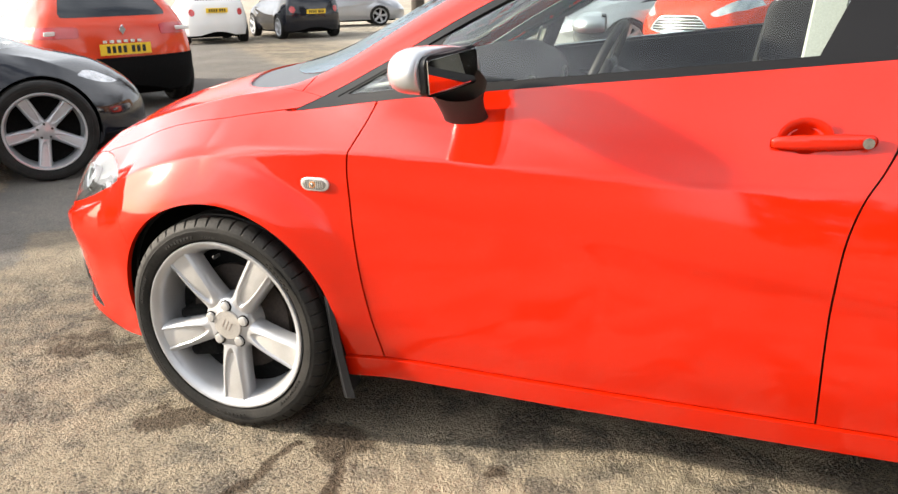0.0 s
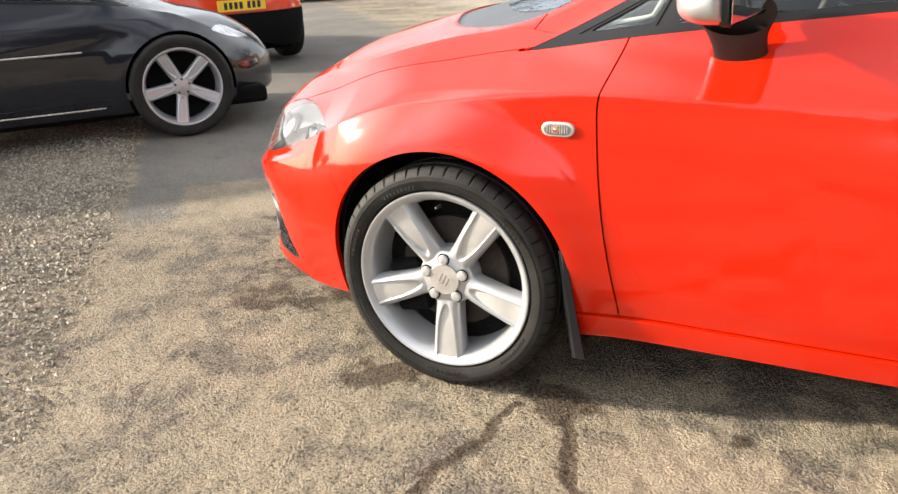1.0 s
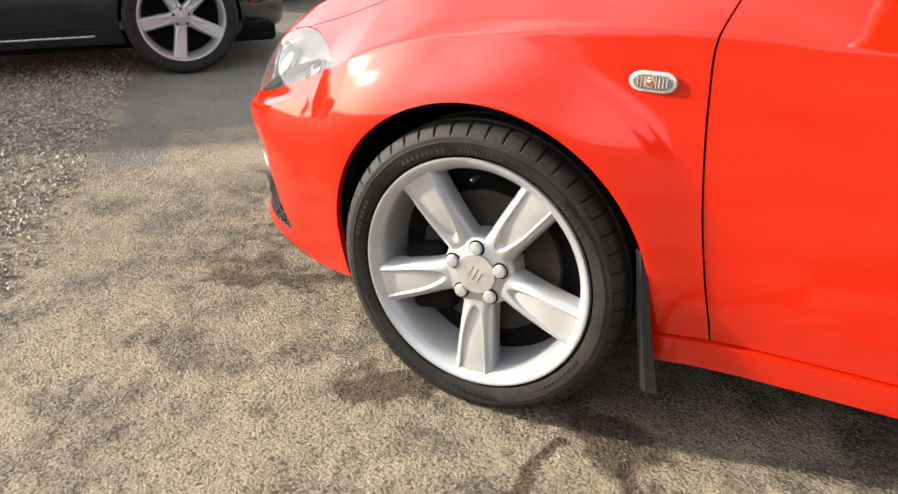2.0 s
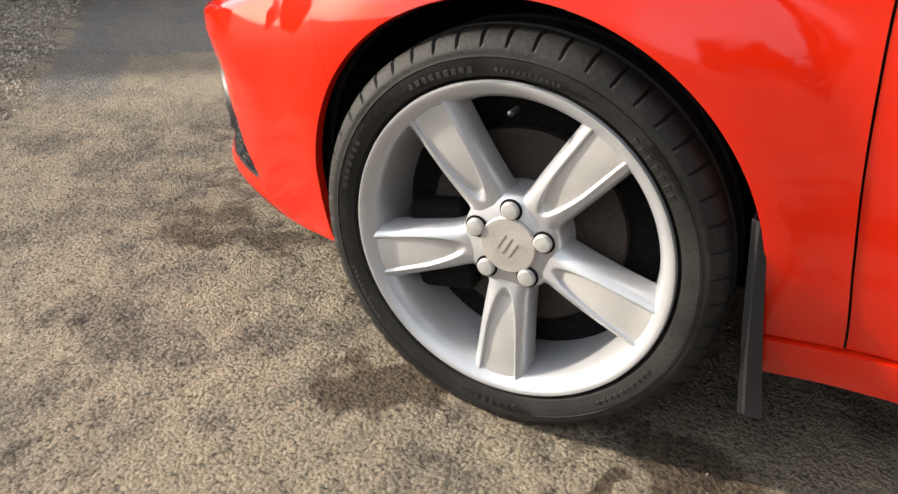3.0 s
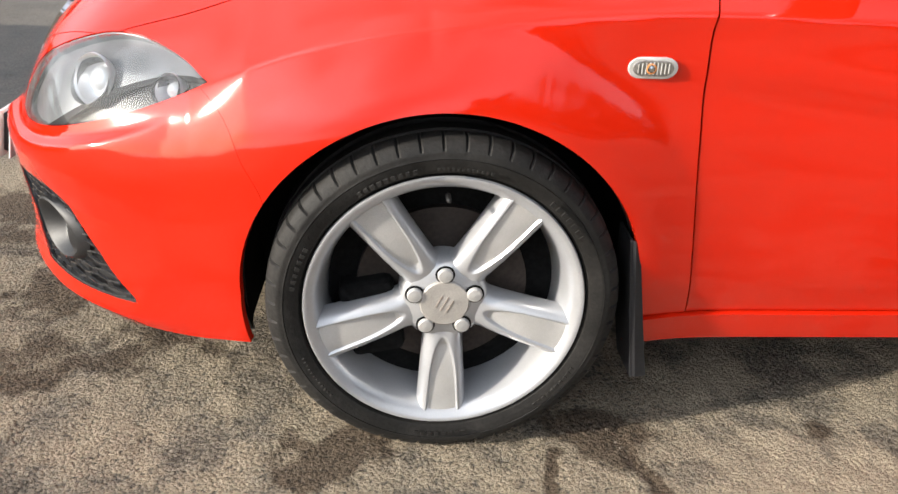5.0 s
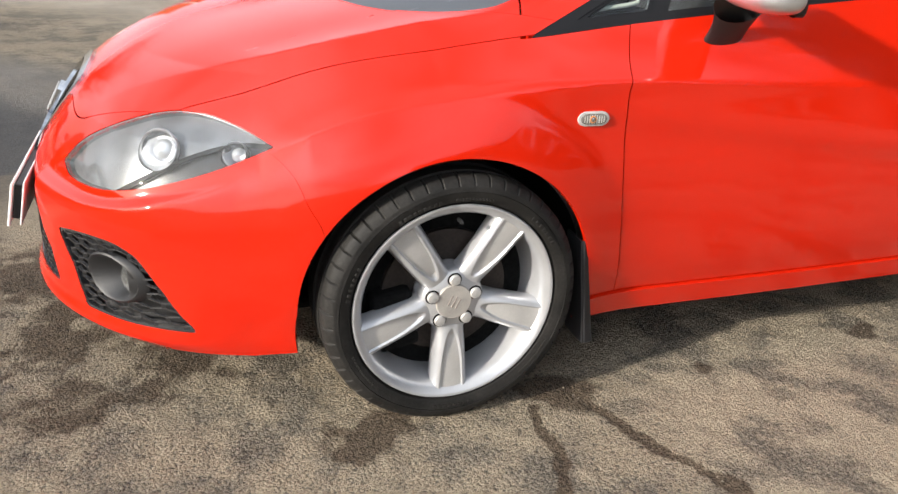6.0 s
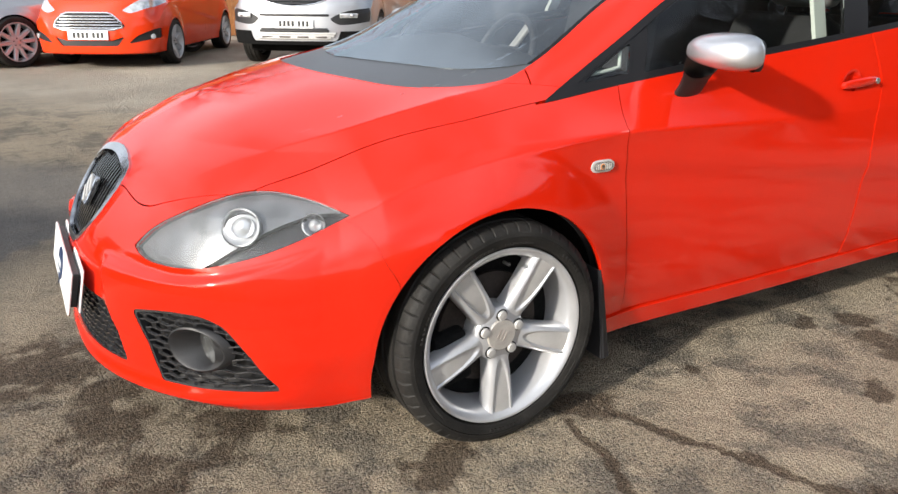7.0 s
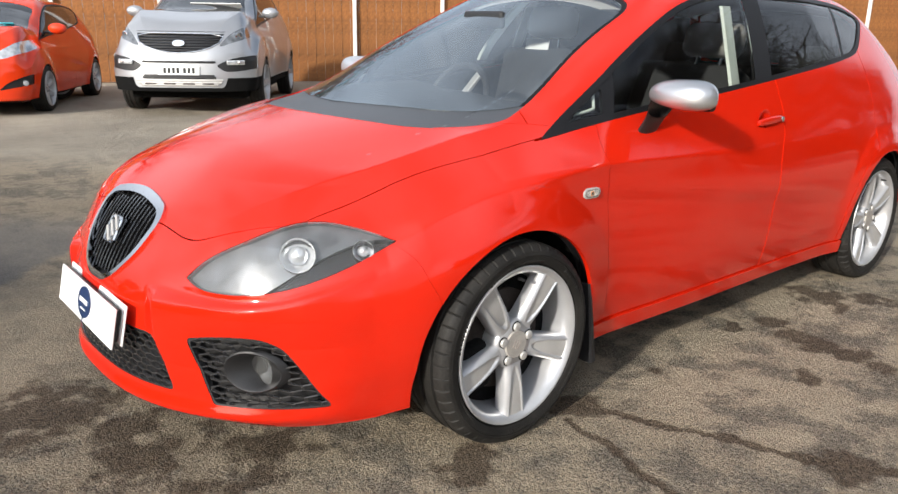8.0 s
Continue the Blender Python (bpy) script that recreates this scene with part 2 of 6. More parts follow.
# ---- shaping car bodies: one closed surface, cut into panels ----
def split(V, F, f):
    """Cuts a triangle mesh along f = 0. Returns the parts where f < 0 and where f > 0."""
    f = np.where(np.abs(f) < 1e-7, 1e-7, f)
    s = f[F] > 0
    c = s.sum(1)
    neg, pos = [F[c == 0]], [F[c == 3]]
    extra = [V]
    M, sm, cm = F[(c == 1) | (c == 2)], s[(c == 1) | (c == 2)], c[(c == 1) | (c == 2)]
    if len(M):
        lone = np.where((cm == 1)[:, None], sm, ~sm).argmax(1)
        r = np.arange(len(M))
        a, b, d = M[r, lone], M[r, (lone + 1) % 3], M[r, (lone + 2) % 3]
        n = len(V)
        e = np.concatenate([np.stack([np.minimum(a, b), np.maximum(a, b)], 1), np.stack([np.minimum(a, d), np.maximum(a, d)], 1)])
        u, inv = np.unique(e, axis=0, return_inverse=True)
        inv = inv.ravel()
        t = f[u[:, 0]] / (f[u[:, 0]] - f[u[:, 1]])
        extra.append(V[u[:, 0]] + (V[u[:, 1]] - V[u[:, 0]]) * t[:, None])
        ab, ad = n + inv[: len(M)], n + inv[len(M):]
        one = np.stack([a, ab, ad], 1)
        two = np.concatenate([np.stack([ab, b, d], 1), np.stack([ab, d, ad], 1)])
        up = cm == 1
        pos += [one[up], two[np.tile(~up, 2)]]
        neg += [one[~up], two[np.tile(up, 2)]]
    W = np.concatenate(extra)
    return tidy(W, np.concatenate(neg)), tidy(W, np.concatenate(pos))


def tidy(V, F):
    F = F[(F[:, 0] != F[:, 1]) & (F[:, 1] != F[:, 2]) & (F[:, 0] != F[:, 2])]
    used, inv = np.unique(F, return_inverse=True)
    return V[used], inv.reshape(F.shape)


def body_grid(g, x0, x1, z0, nphi, nx, nth, low=-32.0, power=1.0):
    """Rays from a spine inside the body outwards to where g = 0: one half, mirrored and welded."""
    th = np.radians(low + (90 - low) * np.linspace(0, 1, nth) ** power)
    cols = [(x0, -math.sin(p), math.cos(p)) for p in np.linspace(math.pi / 2, 0, nphi)]
    cols += [(x, 0.0, 1.0) for x in np.linspace(x0, x1, nx)[1:]]
    cols += [(x1, math.sin(p), math.cos(p)) for p in np.linspace(0, math.pi / 2, nphi // 2)[1:]]
    cols = np.array(cols)
    O = np.zeros((len(cols), nth, 3))
    O[..., 0], O[..., 2] = cols[:, :1], z0
    D = np.stack([cols[:, 1:2] * np.cos(th), -cols[:, 2:3] * np.cos(th), np.broadcast_to(np.sin(th), (len(cols), nth))], -1)
    lo, hi = np.full(O.shape[:2], 0.02), np.full(O.shape[:2], 2.6)
    for _ in range(26):
        mid = (lo + hi) / 2
        P = O + D * mid[..., None]
        out = g(P[..., 0], P[..., 1], P[..., 2]) > 0
        hi, lo = np.where(out, mid, hi), np.where(out, lo, mid)
    P = O + D * lo[..., None]
    i, j = np.meshgrid(np.arange(len(cols) - 1), np.arange(nth - 1), indexing="ij")
    a, b, c, d = (i * nth + j).ravel(), ((i + 1) * nth + j).ravel(), ((i + 1) * nth + j + 1).ravel(), (i * nth + j + 1).ravel()
    F = np.concatenate([np.stack([a, b, c], 1), np.stack([a, c, d], 1)])
    V = P.reshape(-1, 3)
    n = len(V)
    V = np.concatenate([V, V * (1, -1, 1)])
    F = np.concatenate([F, F[:, ::-1] + n])
    key = np.round(V * 20000).astype(np.int64)
    _, first, inv = np.unique(key, axis=0, return_index=True, return_inverse=True)
    return tidy(V[first], inv.ravel()[F])


def gradient(g, V, e=0.0015):
    N = np.stack([g(*(V + np.array(d) * e).T) - g(*(V - np.array(d) * e).T) for d in ((1, 0, 0), (0, 1, 0), (0, 0, 1))], 1)
    return N / np.maximum(np.linalg.norm(N, axis=1), 1e-9)[:, None]


def panel(name, mesh, g, mat, parent, label="", depth=0.014, inset=0.0):
    """One sheet of the body with a folded rim along its edges."""
    V, F = mesh
    if not len(F):
        return None
    N = gradient(g, V)
    V = V - N * inset
    e = np.concatenate([F[:, [0, 1]], F[:, [1, 2]], F[:, [2, 0]]])
    key = np.sort(e, 1)
    u, idx, cnt = np.unique(key, axis=0, return_index=True, return_counts=True)
    B = e[idx[cnt == 1]]
    n = len(V)
    bv, binv = np.unique(B, return_inverse=True)
    binv = binv.reshape(B.shape)
    top, deep = V[bv], V[bv] - N[bv] * depth
    a, b = binv[:, 0], binv[:, 1]
    m = len(bv)
    R = np.concatenate([np.stack([n + b, n + a, n + m + a], 1), np.stack([n + b, n + m + a, n + m + b], 1)])
    VV, FF = np.concatenate([V, top, deep]), np.concatenate([F, R])
    NN = np.concatenate([N, np.zeros((2 * m, 3))])
    return under(mesh_object(name, VV, FF, mat, NN), parent, label)


# ---- the red hatchback: its outline in numbers (car axes: nose at minus x, centre line y = 0) ----
HUB_Z, BASE, CY = 0.312, 2.578, 0.015
ARCH_R = 0.350
W_PLAN = spl([(-1.0, 0.55), (-0.7, 0.70), (-0.5, 0.765), (-0.3, 0.812), (-0.1, 0.834), (0.1, 0.834), (0.4, 0.827), (1.0, 0.843), (1.8, 0.852), (2.4, 0.862), (2.8, 0.850), (3.1, 0.795), (3.45, 0.68)])
W_RISE = spl([(0.1, -0.10), (0.2, -0.056), (0.262, -0.040), (0.35, -0.018), (0.5, -0.002), (0.6, 0.0), (0.7, -0.010), (0.8, -0.030), (0.9, -0.058), (0.98, -0.085), (1.05, -0.112), (1.18, -0.182), (1.32, -0.270), (1.45, -0.372), (1.6, -0.5)])
W_FRONT = spl([(-1.0, 0.95), (-0.5, 0.95), (0.0, 0.90), (0.3, 0.76), (0.6, 0.56), (1.0, 0.34), (1.6, 0.10), (2.2, 0.0), (3.5, 0.0)])
CREASE = spl([(-1.0, 0.50), (-0.55, 0.62), (-0.40, 0.694), (-0.27, 0.758), (-0.09, 0.797), (0.15, 0.814), (0.42, 0.814), (0.8, 0.802), (1.8, 0.79), (3.5, 0.79)])
NOSE = spl([(0.0, -0.80), (0.17, -0.875), (0.24, -0.925), (0.30, -0.935), (0.42, -0.930), (0.507, -0.914), (0.60, -0.868), (0.705, -0.790), (0.75, -0.742), (0.85, -0.61), (1.0, -0.38)])
BONNET = spl([(-1.0, 0.69), (-0.85, 0.755), (-0.7, 0.81), (-0.5, 0.872), (-0.3, 0.923), (-0.1, 0.962), (0.2, 1.0), (0.6, 1.03), (3.5, 1.0)])
BONNET_DROP = spl([(-1.0, 0.13), (-0.58, 0.125), (-0.2, 0.085), (0.2, 0.062), (3.5, 0.06)])
SCREEN = spl([(-1.0, 0.55), (-0.45, 0.80), (-0.2, 0.900), (-0.02, 0.972), (0.22, 1.082), (0.55, 1.240), (0.88, 1.378), (1.3, 1.53), (1.8, 1.6)])
ROOF = spl([(0.0, 1.27), (0.6, 1.375), (0.9, 1.415), (1.3, 1.444), (1.7, 1.442), (2.2, 1.425), (2.7, 1.392), (3.0, 1.36)])
TAIL_GLASS = spl([(2.0, 1.80), (2.6, 1.47), (2.8, 1.37), (3.05, 1.19), (3.30, 0.98), (3.5, 0.75)])
TAIL = spl([(0.1, 3.22), (0.3, 3.32), (0.5, 3.375), (0.7, 3.37), (0.9, 3.33), (1.1, 3.24), (1.4, 3.0)])
BELT = spl([(-0.5, 0.84), (0.2, 0.892), (0.45, 0.924), (0.8, 0.960), (1.22, 0.998), (1.7, 1.043), (2.04, 1.075), (2.3, 1.105), (2.6, 1.15), (3.5, 1.4)])


def lamp_u(x, y):
    return 0.5 * ((np.abs(y) - 0.403) / 0.351 + (x + 0.812) / 0.412)


LAMP_TOP = spl([(-0.6, 0.40), (-0.02, 0.575), (0.08, 0.622), (0.25, 0.672), (0.5, 0.722), (0.62, 0.727), (0.8, 0.712), (1.0, 0.681), (1.6, 0.60)])
LAMP_LOW = spl([(-0.6, 0.75), (-0.02, 0.580), (0.06, 0.560), (0.2, 0.555), (0.4, 0.563), (0.6, 0.585), (0.8, 0.623), (1.0, 0.678), (1.6, 0.85)])


LEDGE = spl([(-1.0, 0.53), (-0.25, 0.532), (0.15, 0.532), (0.4, 0.538), (0.64, 0.563), (0.89, 0.610), (1.0, 0.65), (2.0, 0.9)])


def half_width(x, z, boxy=0.0):
    w = W_PLAN(x) + boxy * np.clip((0.3 - x) / 0.9, 0, 1) * 0.75 * (0.872 - W_PLAN(x)) + W_RISE(z) - W_FRONT(x) * 0.09 * np.tanh(smax(z - CREASE(x), 0 * z, 0.006) / 0.09)
    w = w - 0.16 * np.maximum(x - 2.1, 0) * np.maximum(z - 0.9, 0)
    for hx in (0.0, BASE):
        r = np.hypot(x - hx, z - HUB_Z)
        w = w + 0.016 * np.exp(-(((r - 0.345) / 0.085) ** 2)) * (z > 0.1)
        w = w + 0.0026 * (1 + np.tanh((0.460 - r) / 0.016)) * np.clip((z - 0.42) / 0.2, 0, 1)
    line = 0.715 - 0.13 * (x - 0.4)
    fade = np.clip((x - 0.15) / 0.4, 0, 1) * np.clip((2.3 - x) / 0.6, 0, 1)
    return w + 0.007 * np.tanh((z - line) / 0.03) * fade


SHOULDER = spl([(-1.0, 0.33), (-0.745, 0.405), (-0.64, 0.455), (-0.48, 0.515), (-0.34, 0.568), (-0.15, 0.603), (0.12, 0.618), (0.6, 0.64)])


def height(x, ay):
    bonnet = BONNET(x) - BONNET_DROP(x) * (ay / 0.6) ** 2.3
    # the shoulder line of the bonnet
    c = SHOULDER(x)
    bonnet = bonnet + (0.016 * np.exp(-np.sqrt((ay - c) ** 2 + 0.00001) / 0.07) - 0.30 * smax(ay - c, 0 * ay, 0.003)) * np.clip((0.22 - x) * 4, 0, 1)
    cabin = smin(smin(SCREEN(x) - 0.335 * ay**2, ROOF(x) - 0.10 * ay**2, 0.06), TAIL_GLASS(x) - 0.25 * ay**2, 0.06)
    return smax(bonnet, cabin, 0.06)


WING_LINE = spl([(-0.6, 0.55), (-0.40, 0.666), (-0.335, 0.699), (-0.274, 0.725), (-0.183, 0.752), (-0.09, 0.771), (0.10, 0.793), (0.25, 0.804), (0.41, 0.811), (0.60, 0.807), (0.80, 0.798), (1.04, 0.787), (1.24, 0.778), (1.6, 0.77), (3.5, 0.77)])


def shape(x, y, z, boxy=0.0):
    ay = np.abs(y)
    side = ay - half_width(x, z, boxy)
    top = (z - height(x, ay) - 0.12 * boxy * np.clip((0.75 - x) / 0.9, 0, 1) - max(boxy, 0.0) * 1.3 * BONNET_DROP(x) * (ay / 0.7) ** 2 * np.clip((0.45 - x) / 0.5, 0, 1)) * 0.82
    lip = (0.038 if boxy == 0.0 else 0.02) * np.exp(-(((z - 0.208) / 0.030) ** 2))
    nose = (NOSE(z - 0.12 * boxy * np.clip((z - 0.35) / 0.3, 0, 1)) - lip - 0.03 * boxy + (0.335 - 0.17 * boxy) * (ay / 0.704) ** (2.55 + 0.8 * boxy) - x) * 0.80
    tail = (x - TAIL(z) + 0.30 * (ay / 0.80) ** 2.6) * 0.85
    f = smax(smax(smax(side, top, 0.07 + 0.05 * np.exp(-(((x - 0.35) / 0.36) ** 2))), nose, 0.07), tail, 0.08)
    # a ledge runs along below each headlamp
    u = lamp_u(x, y)
    low = LEDGE(u)
    amt = 0.0115 * (1 + np.tanh((low - z) / 0.007)) * np.clip((z - 0.34) / 0.16, 0, 1) * np.clip((u + 0.26) / 0.08, 0, 1) * np.clip((0.92 - u) / 0.3, 0, 1)
    # the corner is full round each headlamp
    swell = 0.042 * np.exp(-(((u - 0.42) / 0.36) ** 2)) * np.clip((z - 0.42) / 0.14, 0, 1) * np.clip((0.80 - z) / 0.12, 0, 1) * np.clip((-0.2 - x) / 0.2, 0, 1)
    # a crease runs from the headlamp over the wing and along the door
    ridge = 0.020 * np.exp(-np.sqrt((z - WING_LINE(x)) ** 2 + 0.00001) / 0.06) * np.clip((x + 0.42) / 0.10, 0, 1) * np.clip((1.5 - x) / 1.0, 0, 1)
    return f - (boxy == 0.0) * (np.where(x < -0.15, amt + swell, 0.0) + np.where(ay > 0.5, ridge, 0.0))


def cut(mesh, f):
    return split(mesh[0], mesh[1], f(mesh[0][:, 0], mesh[0][:, 1], mesh[0][:, 2]))


def gap(mesh, f, half=0.0022):
    """Two panels either side of a shut line."""
    return cut(mesh, lambda x, y, z: f(x, y, z) + half)[0], cut(mesh, lambda x, y, z: f(x, y, z) - half)[1]


def join(*meshes):
    V, F, n = [], [], 0
    for v, f in meshes:
        V.append(v), F.append(f + n)
        n += len(v)
    return np.concatenate(V), np.concatenate(F)


def sills(x, y, z):
    return 0.200 - 0.022 * np.clip((-x - 0.32) * 8, 0, 1) - z


def arches(x, y, z):
    a = np.hypot(x + 0.004, z - HUB_Z) - ARCH_R - 0.003 - 0.02 * np.clip((HUB_Z - z) / 0.15, 0, 1)
    b = np.hypot(x - BASE, z - HUB_Z) - ARCH_R
    return -np.minimum(a, b)


SCREEN_FOOT = spl([(0.0, -0.222), (0.15, -0.210), (0.30, -0.170), (0.45, -0.098), (0.55, 0.005), (0.62, 0.140), (0.70, 0.33), (0.9, 0.9)])
BONNET_SIDE = spl([(-1.0, 0.56), (-0.58, 0.580), (-0.42, 0.612), (-0.25, 0.645), (-0.05, 0.682), (0.16, 0.697), (0.6, 0.705)])


SCREEN_SIDE = spl([(-0.3, 0.63), (0.0, 0.622), (0.10, 0.610), (0.20, 0.594), (0.36, 0.568), (0.49, 0.542), (0.64, 0.520), (0.78, 0.507), (0.95, 0.492), (1.3, 0.48), (3.5, 0.48)])
SIDE_TOP = spl([(-0.3, 0.70), (0.19, 0.890), (0.32, 0.948), (0.43, 1.004), (0.54, 1.062), (0.65, 1.120), (0.85, 1.215), (1.077, 1.304), (1.30, 1.354), (1.60, 1.374), (2.0, 1.374), (2.30, 1.364), (2.48, 1.350), (2.60, 1.325), (3.5, 1.0)])


def screen_base(ay):
    return SCREEN_FOOT(ay)


def f_screen(x, y, z):
    ay = np.abs(y)
    f = smax((screen_base(ay) - x) * 0.7, ay - SCREEN_SIDE(x), 0.05)
    return smax(smax(f, (x - 0.93 + 0.10 * ay**2) * 0.6, 0.06), (0.90 - z), 0.02)


def f_side(x, y, z):
    ay = np.abs(y)
    f = smax(BELT(x) - z, z - SIDE_TOP(x), 0.006)
    return np.maximum(smax(f, (x - 2.404 - 1.75 * (z - 1.104)) * 0.46, 0.035), 0.42 - ay)


def f_lamp(x, y, z):
    u = lamp_u(x, y)
    f = np.maximum(z - LAMP_TOP(u), LAMP_LOW(u) - z)
    return np.where(x < -0.2, f, 0.3)


GR_HALF = spl([(0.40, 0.03), (0.50, 0.070), (0.525, 0.104), (0.56, 0.145), (0.60, 0.180), (0.64, 0.198), (0.68, 0.207), (0.71, 0.204), (0.80, 0.19)])


def f_grille(x, y, z):
    ay = np.abs(y)
    f = smax(ay - GR_HALF(z), smax(z - (0.742 - 0.7 * ay**2), 0.500 - z, 0.02), 0.04)
    return np.where(x < -0.6, f, 0.3)


FOG_TOP = spl([(0.30, 0.385), (0.40, 0.418), (0.437, 0.428), (0.518, 0.444), (0.585, 0.448), (0.625, 0.437), (0.655, 0.398), (0.675, 0.335), (0.70, 0.235), (0.74, 0.10), (0.95, -0.4)])


def f_fog(x, y, z):
    ay = np.abs(y)
    f = smax(smax((z - FOG_TOP(ay)) * 0.6, 0.243 - z, 0.012), 0.437 + (0.426 - z) * 0.27 - ay, 0.012)
    return np.where(x < -0.3, f, 0.3)


FOG_Y, FOG_Z = 0.582, 0.350


def fog_hole(x, y, z):
    return np.hypot(np.abs(y) - FOG_Y, z - FOG_Z) - 0.058


def f_intake(x, y, z):
    ay = np.abs(y)
    f = smax(smax(z - 0.415, 0.262 + 0.0 * ay - z, 0.015), ay - (0.384 - (z - 0.258) * 0.31), 0.02)
    return np.where(x < -0.5, f, 0.3)


BONNET_EDGE = spl([(0.0, -0.84), (0.18, -0.80), (0.38, -0.768), (0.48, -0.70), (0.58, -0.585), (0.75, -0.35), (1.0, 0.1)])


def f_bonnet(x, y, z):
    ay = np.abs(y)
    f = smax(ay - BONNET_SIDE(x), x + 0.005 - screen_base(ay), 0.02)
    return np.where(z > 0.60, smax(f, BONNET_EDGE(ay) - x, 0.02), 0.3)


def f_bumper(x, y, z):
    return x - spl([(0.0, -0.30), (0.50, -0.30), (0.56, -0.325), (0.68, -0.415), (0.74, -0.60), (0.82, -0.8), (1.2, -1.2)])(z)


def f_door(x, y, z):
    return spl([(0.1, 0.462), (0.27, 0.458), (0.4, 0.438), (0.5, 0.423), (0.6, 0.412), (0.72, 0.404), (0.80, 0.405), (0.92, 0.445), (1.5, 0.60)])(z) - x


DOOR_REAR = spl([(0.1, 1.50), (0.5, 1.488), (0.662, 1.496), (0.72, 1.507), (0.778, 1.527), (0.83, 1.555), (0.88, 1.573), (0.95, 1.570), (1.1, 1.55)])
M0 = body_grid(shape, -0.30, 2.95, 0.50, 96, 250, 260, low=-30.0)
M = cut(M0, sills)[0]
M = cut(M, arches)[0]

leon = new("hatchback")
tagged(leon, "glossy red five-door hatchback with silver mirrors parked on tarmac", "car")
leon.location = (0, CY, 0)


def both(name, mesh, mat, label="", **kw):
    """A panel for each side."""
    L, R = cut(mesh, lambda x, y, z: y)
    return panel(name, L, shape, mat, leon, label, **kw), panel(name, R, shape, mat, leon, label, **kw)


# glass and its black surrounds
ws, M = cut(M, f_screen)
scuttle, ws = cut(ws, lambda x, y, z: x - (screen_base(np.abs(y)) + 0.13 + 0.10 * np.abs(y)))
screen, frit = cut(ws, lambda x, y, z: f_screen(x, y, z) + 0.013)
panel("scuttle_panel", scuttle, shape, FRIT, leon, "dark grey plastic scuttle below the windscreen", inset=0.006)
panel("windscreen_seal", frit, shape, TRIM_BLACK, leon, "black windscreen border", inset=0.002)
ws_ob = panel("windscreen", screen, shape, SCREEN_GLASS, leon, "clear curved windscreen", depth=0.004, inset=0.003)
ws_ob.visible_shadow = False
sw, M = cut(M, f_side)
sw, trim = cut(sw, lambda x, y, z: f_side(x, y, z) + 0.019)
both("window_trim", trim, TRIM_BLACK, "black window trim", inset=0.001)


def quarter_line(x, y, z):
    return x - (0.522 + 0.47 * (z - 0.943))


def b_line(x, y, z):
    return x - (1.482 + 0.46 * (z - 1.033))


def c_line(x, y, z):
    return x - (2.245 + 0.60 * (z - 1.093))


q, rest = cut(sw, lambda x, y, z: quarter_line(x, y, z) + 0.024)
q, q_frame = cut(q, lambda x, y, z: np.maximum(f_side(x, y, z) + 0.024, quarter_line(x, y, z) + 0.032))
bar1, rest = cut(rest, lambda x, y, z: quarter_line(x, y, z) - 0.022)
fw, rest = cut(rest, lambda x, y, z: b_line(x, y, z) + 0.062)
bp, rest = cut(rest, lambda x, y, z: b_line(x, y, z) - 0.062)
rw, rest = cut(rest, lambda x, y, z: c_line(x, y, z) + 0.014)
bar2, cq = cut(rest, lambda x, y, z: c_line(x, y, z) - 0.014)
for nm, ms, mt, lb in (("quarter_glass", q, TINT_GLASS, "small front quarter glass"), ("front_door_glass", fw, TINT_GLASS, "closed front door window"), ("rear_door_glass", rw, DARK_GLASS, "dark tinted rear door window"), ("rear_quarter_glass", cq, DARK_GLASS, "dark tinted rear quarter window")):
    for o in both(nm, ms, mt, lb, depth=0.004, inset=0.006):
        o.visible_shadow = False
both("quarter_frame", q_frame, TRIM_BLACK, "black frame of the quarter glass", inset=0.003)
for nm, ms in (("window_bar", bar1), ("window_bar", bar2), ("centre_pillar", bp)):
    both(nm, ms, TRIM_BLACK, "black pillar trim", inset=0.0055)
rg, M = cut(M, lambda x, y, z: np.where(z > 0.9, smax(smax(2.72 + 0.2 * y * y - x, np.abs(y) - (half_width(x, z) - 0.12), 0.05), 1.02 - z, 0.05), 0.3))
panel("rear_window", rg, shape, DARK_GLASS, leon, "tinted rear window", depth=0.004, inset=0.003).visible_shadow = False

# lamps, grilles
lamp, M = cut(M, f_lamp)
gril, M = cut(M, f_grille)
fog, M = cut(M, f_fog)
intake, M = cut(M, f_intake)
lens = cut(lamp, lambda x, y, z: f_lamp(x, y, z) + 0.002)[0]
for o, side in zip(both("headlamp_lens", lens, LAMP_LENS, "clear almond-shaped headlamp lens", depth=0.003, inset=0.001), (-1, 1)):
    o.visible_shadow = False
LAMP_SATIN = material("lamp_bezel", (0.13, 0.134, 0.142), rough=0.34, metal=0.4, wear=0.5, wear_size=18)
LAMP_BLACK = material("lamp_housing", (0.012, 0.012, 0.013), rough=0.3, spec=0.3, wear=0.3, wear_size=12)


# centre and radius of each round unit
LAMP_UNITS = ((-0.616, 0.630, 0.655, 0.046), (-0.467, 0.709, 0.660, 0.028))


def bezel_line(x, y, z):
    u = lamp_u(x, y)
    v = (z - LAMP_LOW(u)) / np.maximum(LAMP_TOP(u) - LAMP_LOW(u), 0.02)
    return 1.5 * (u - 0.42) - v


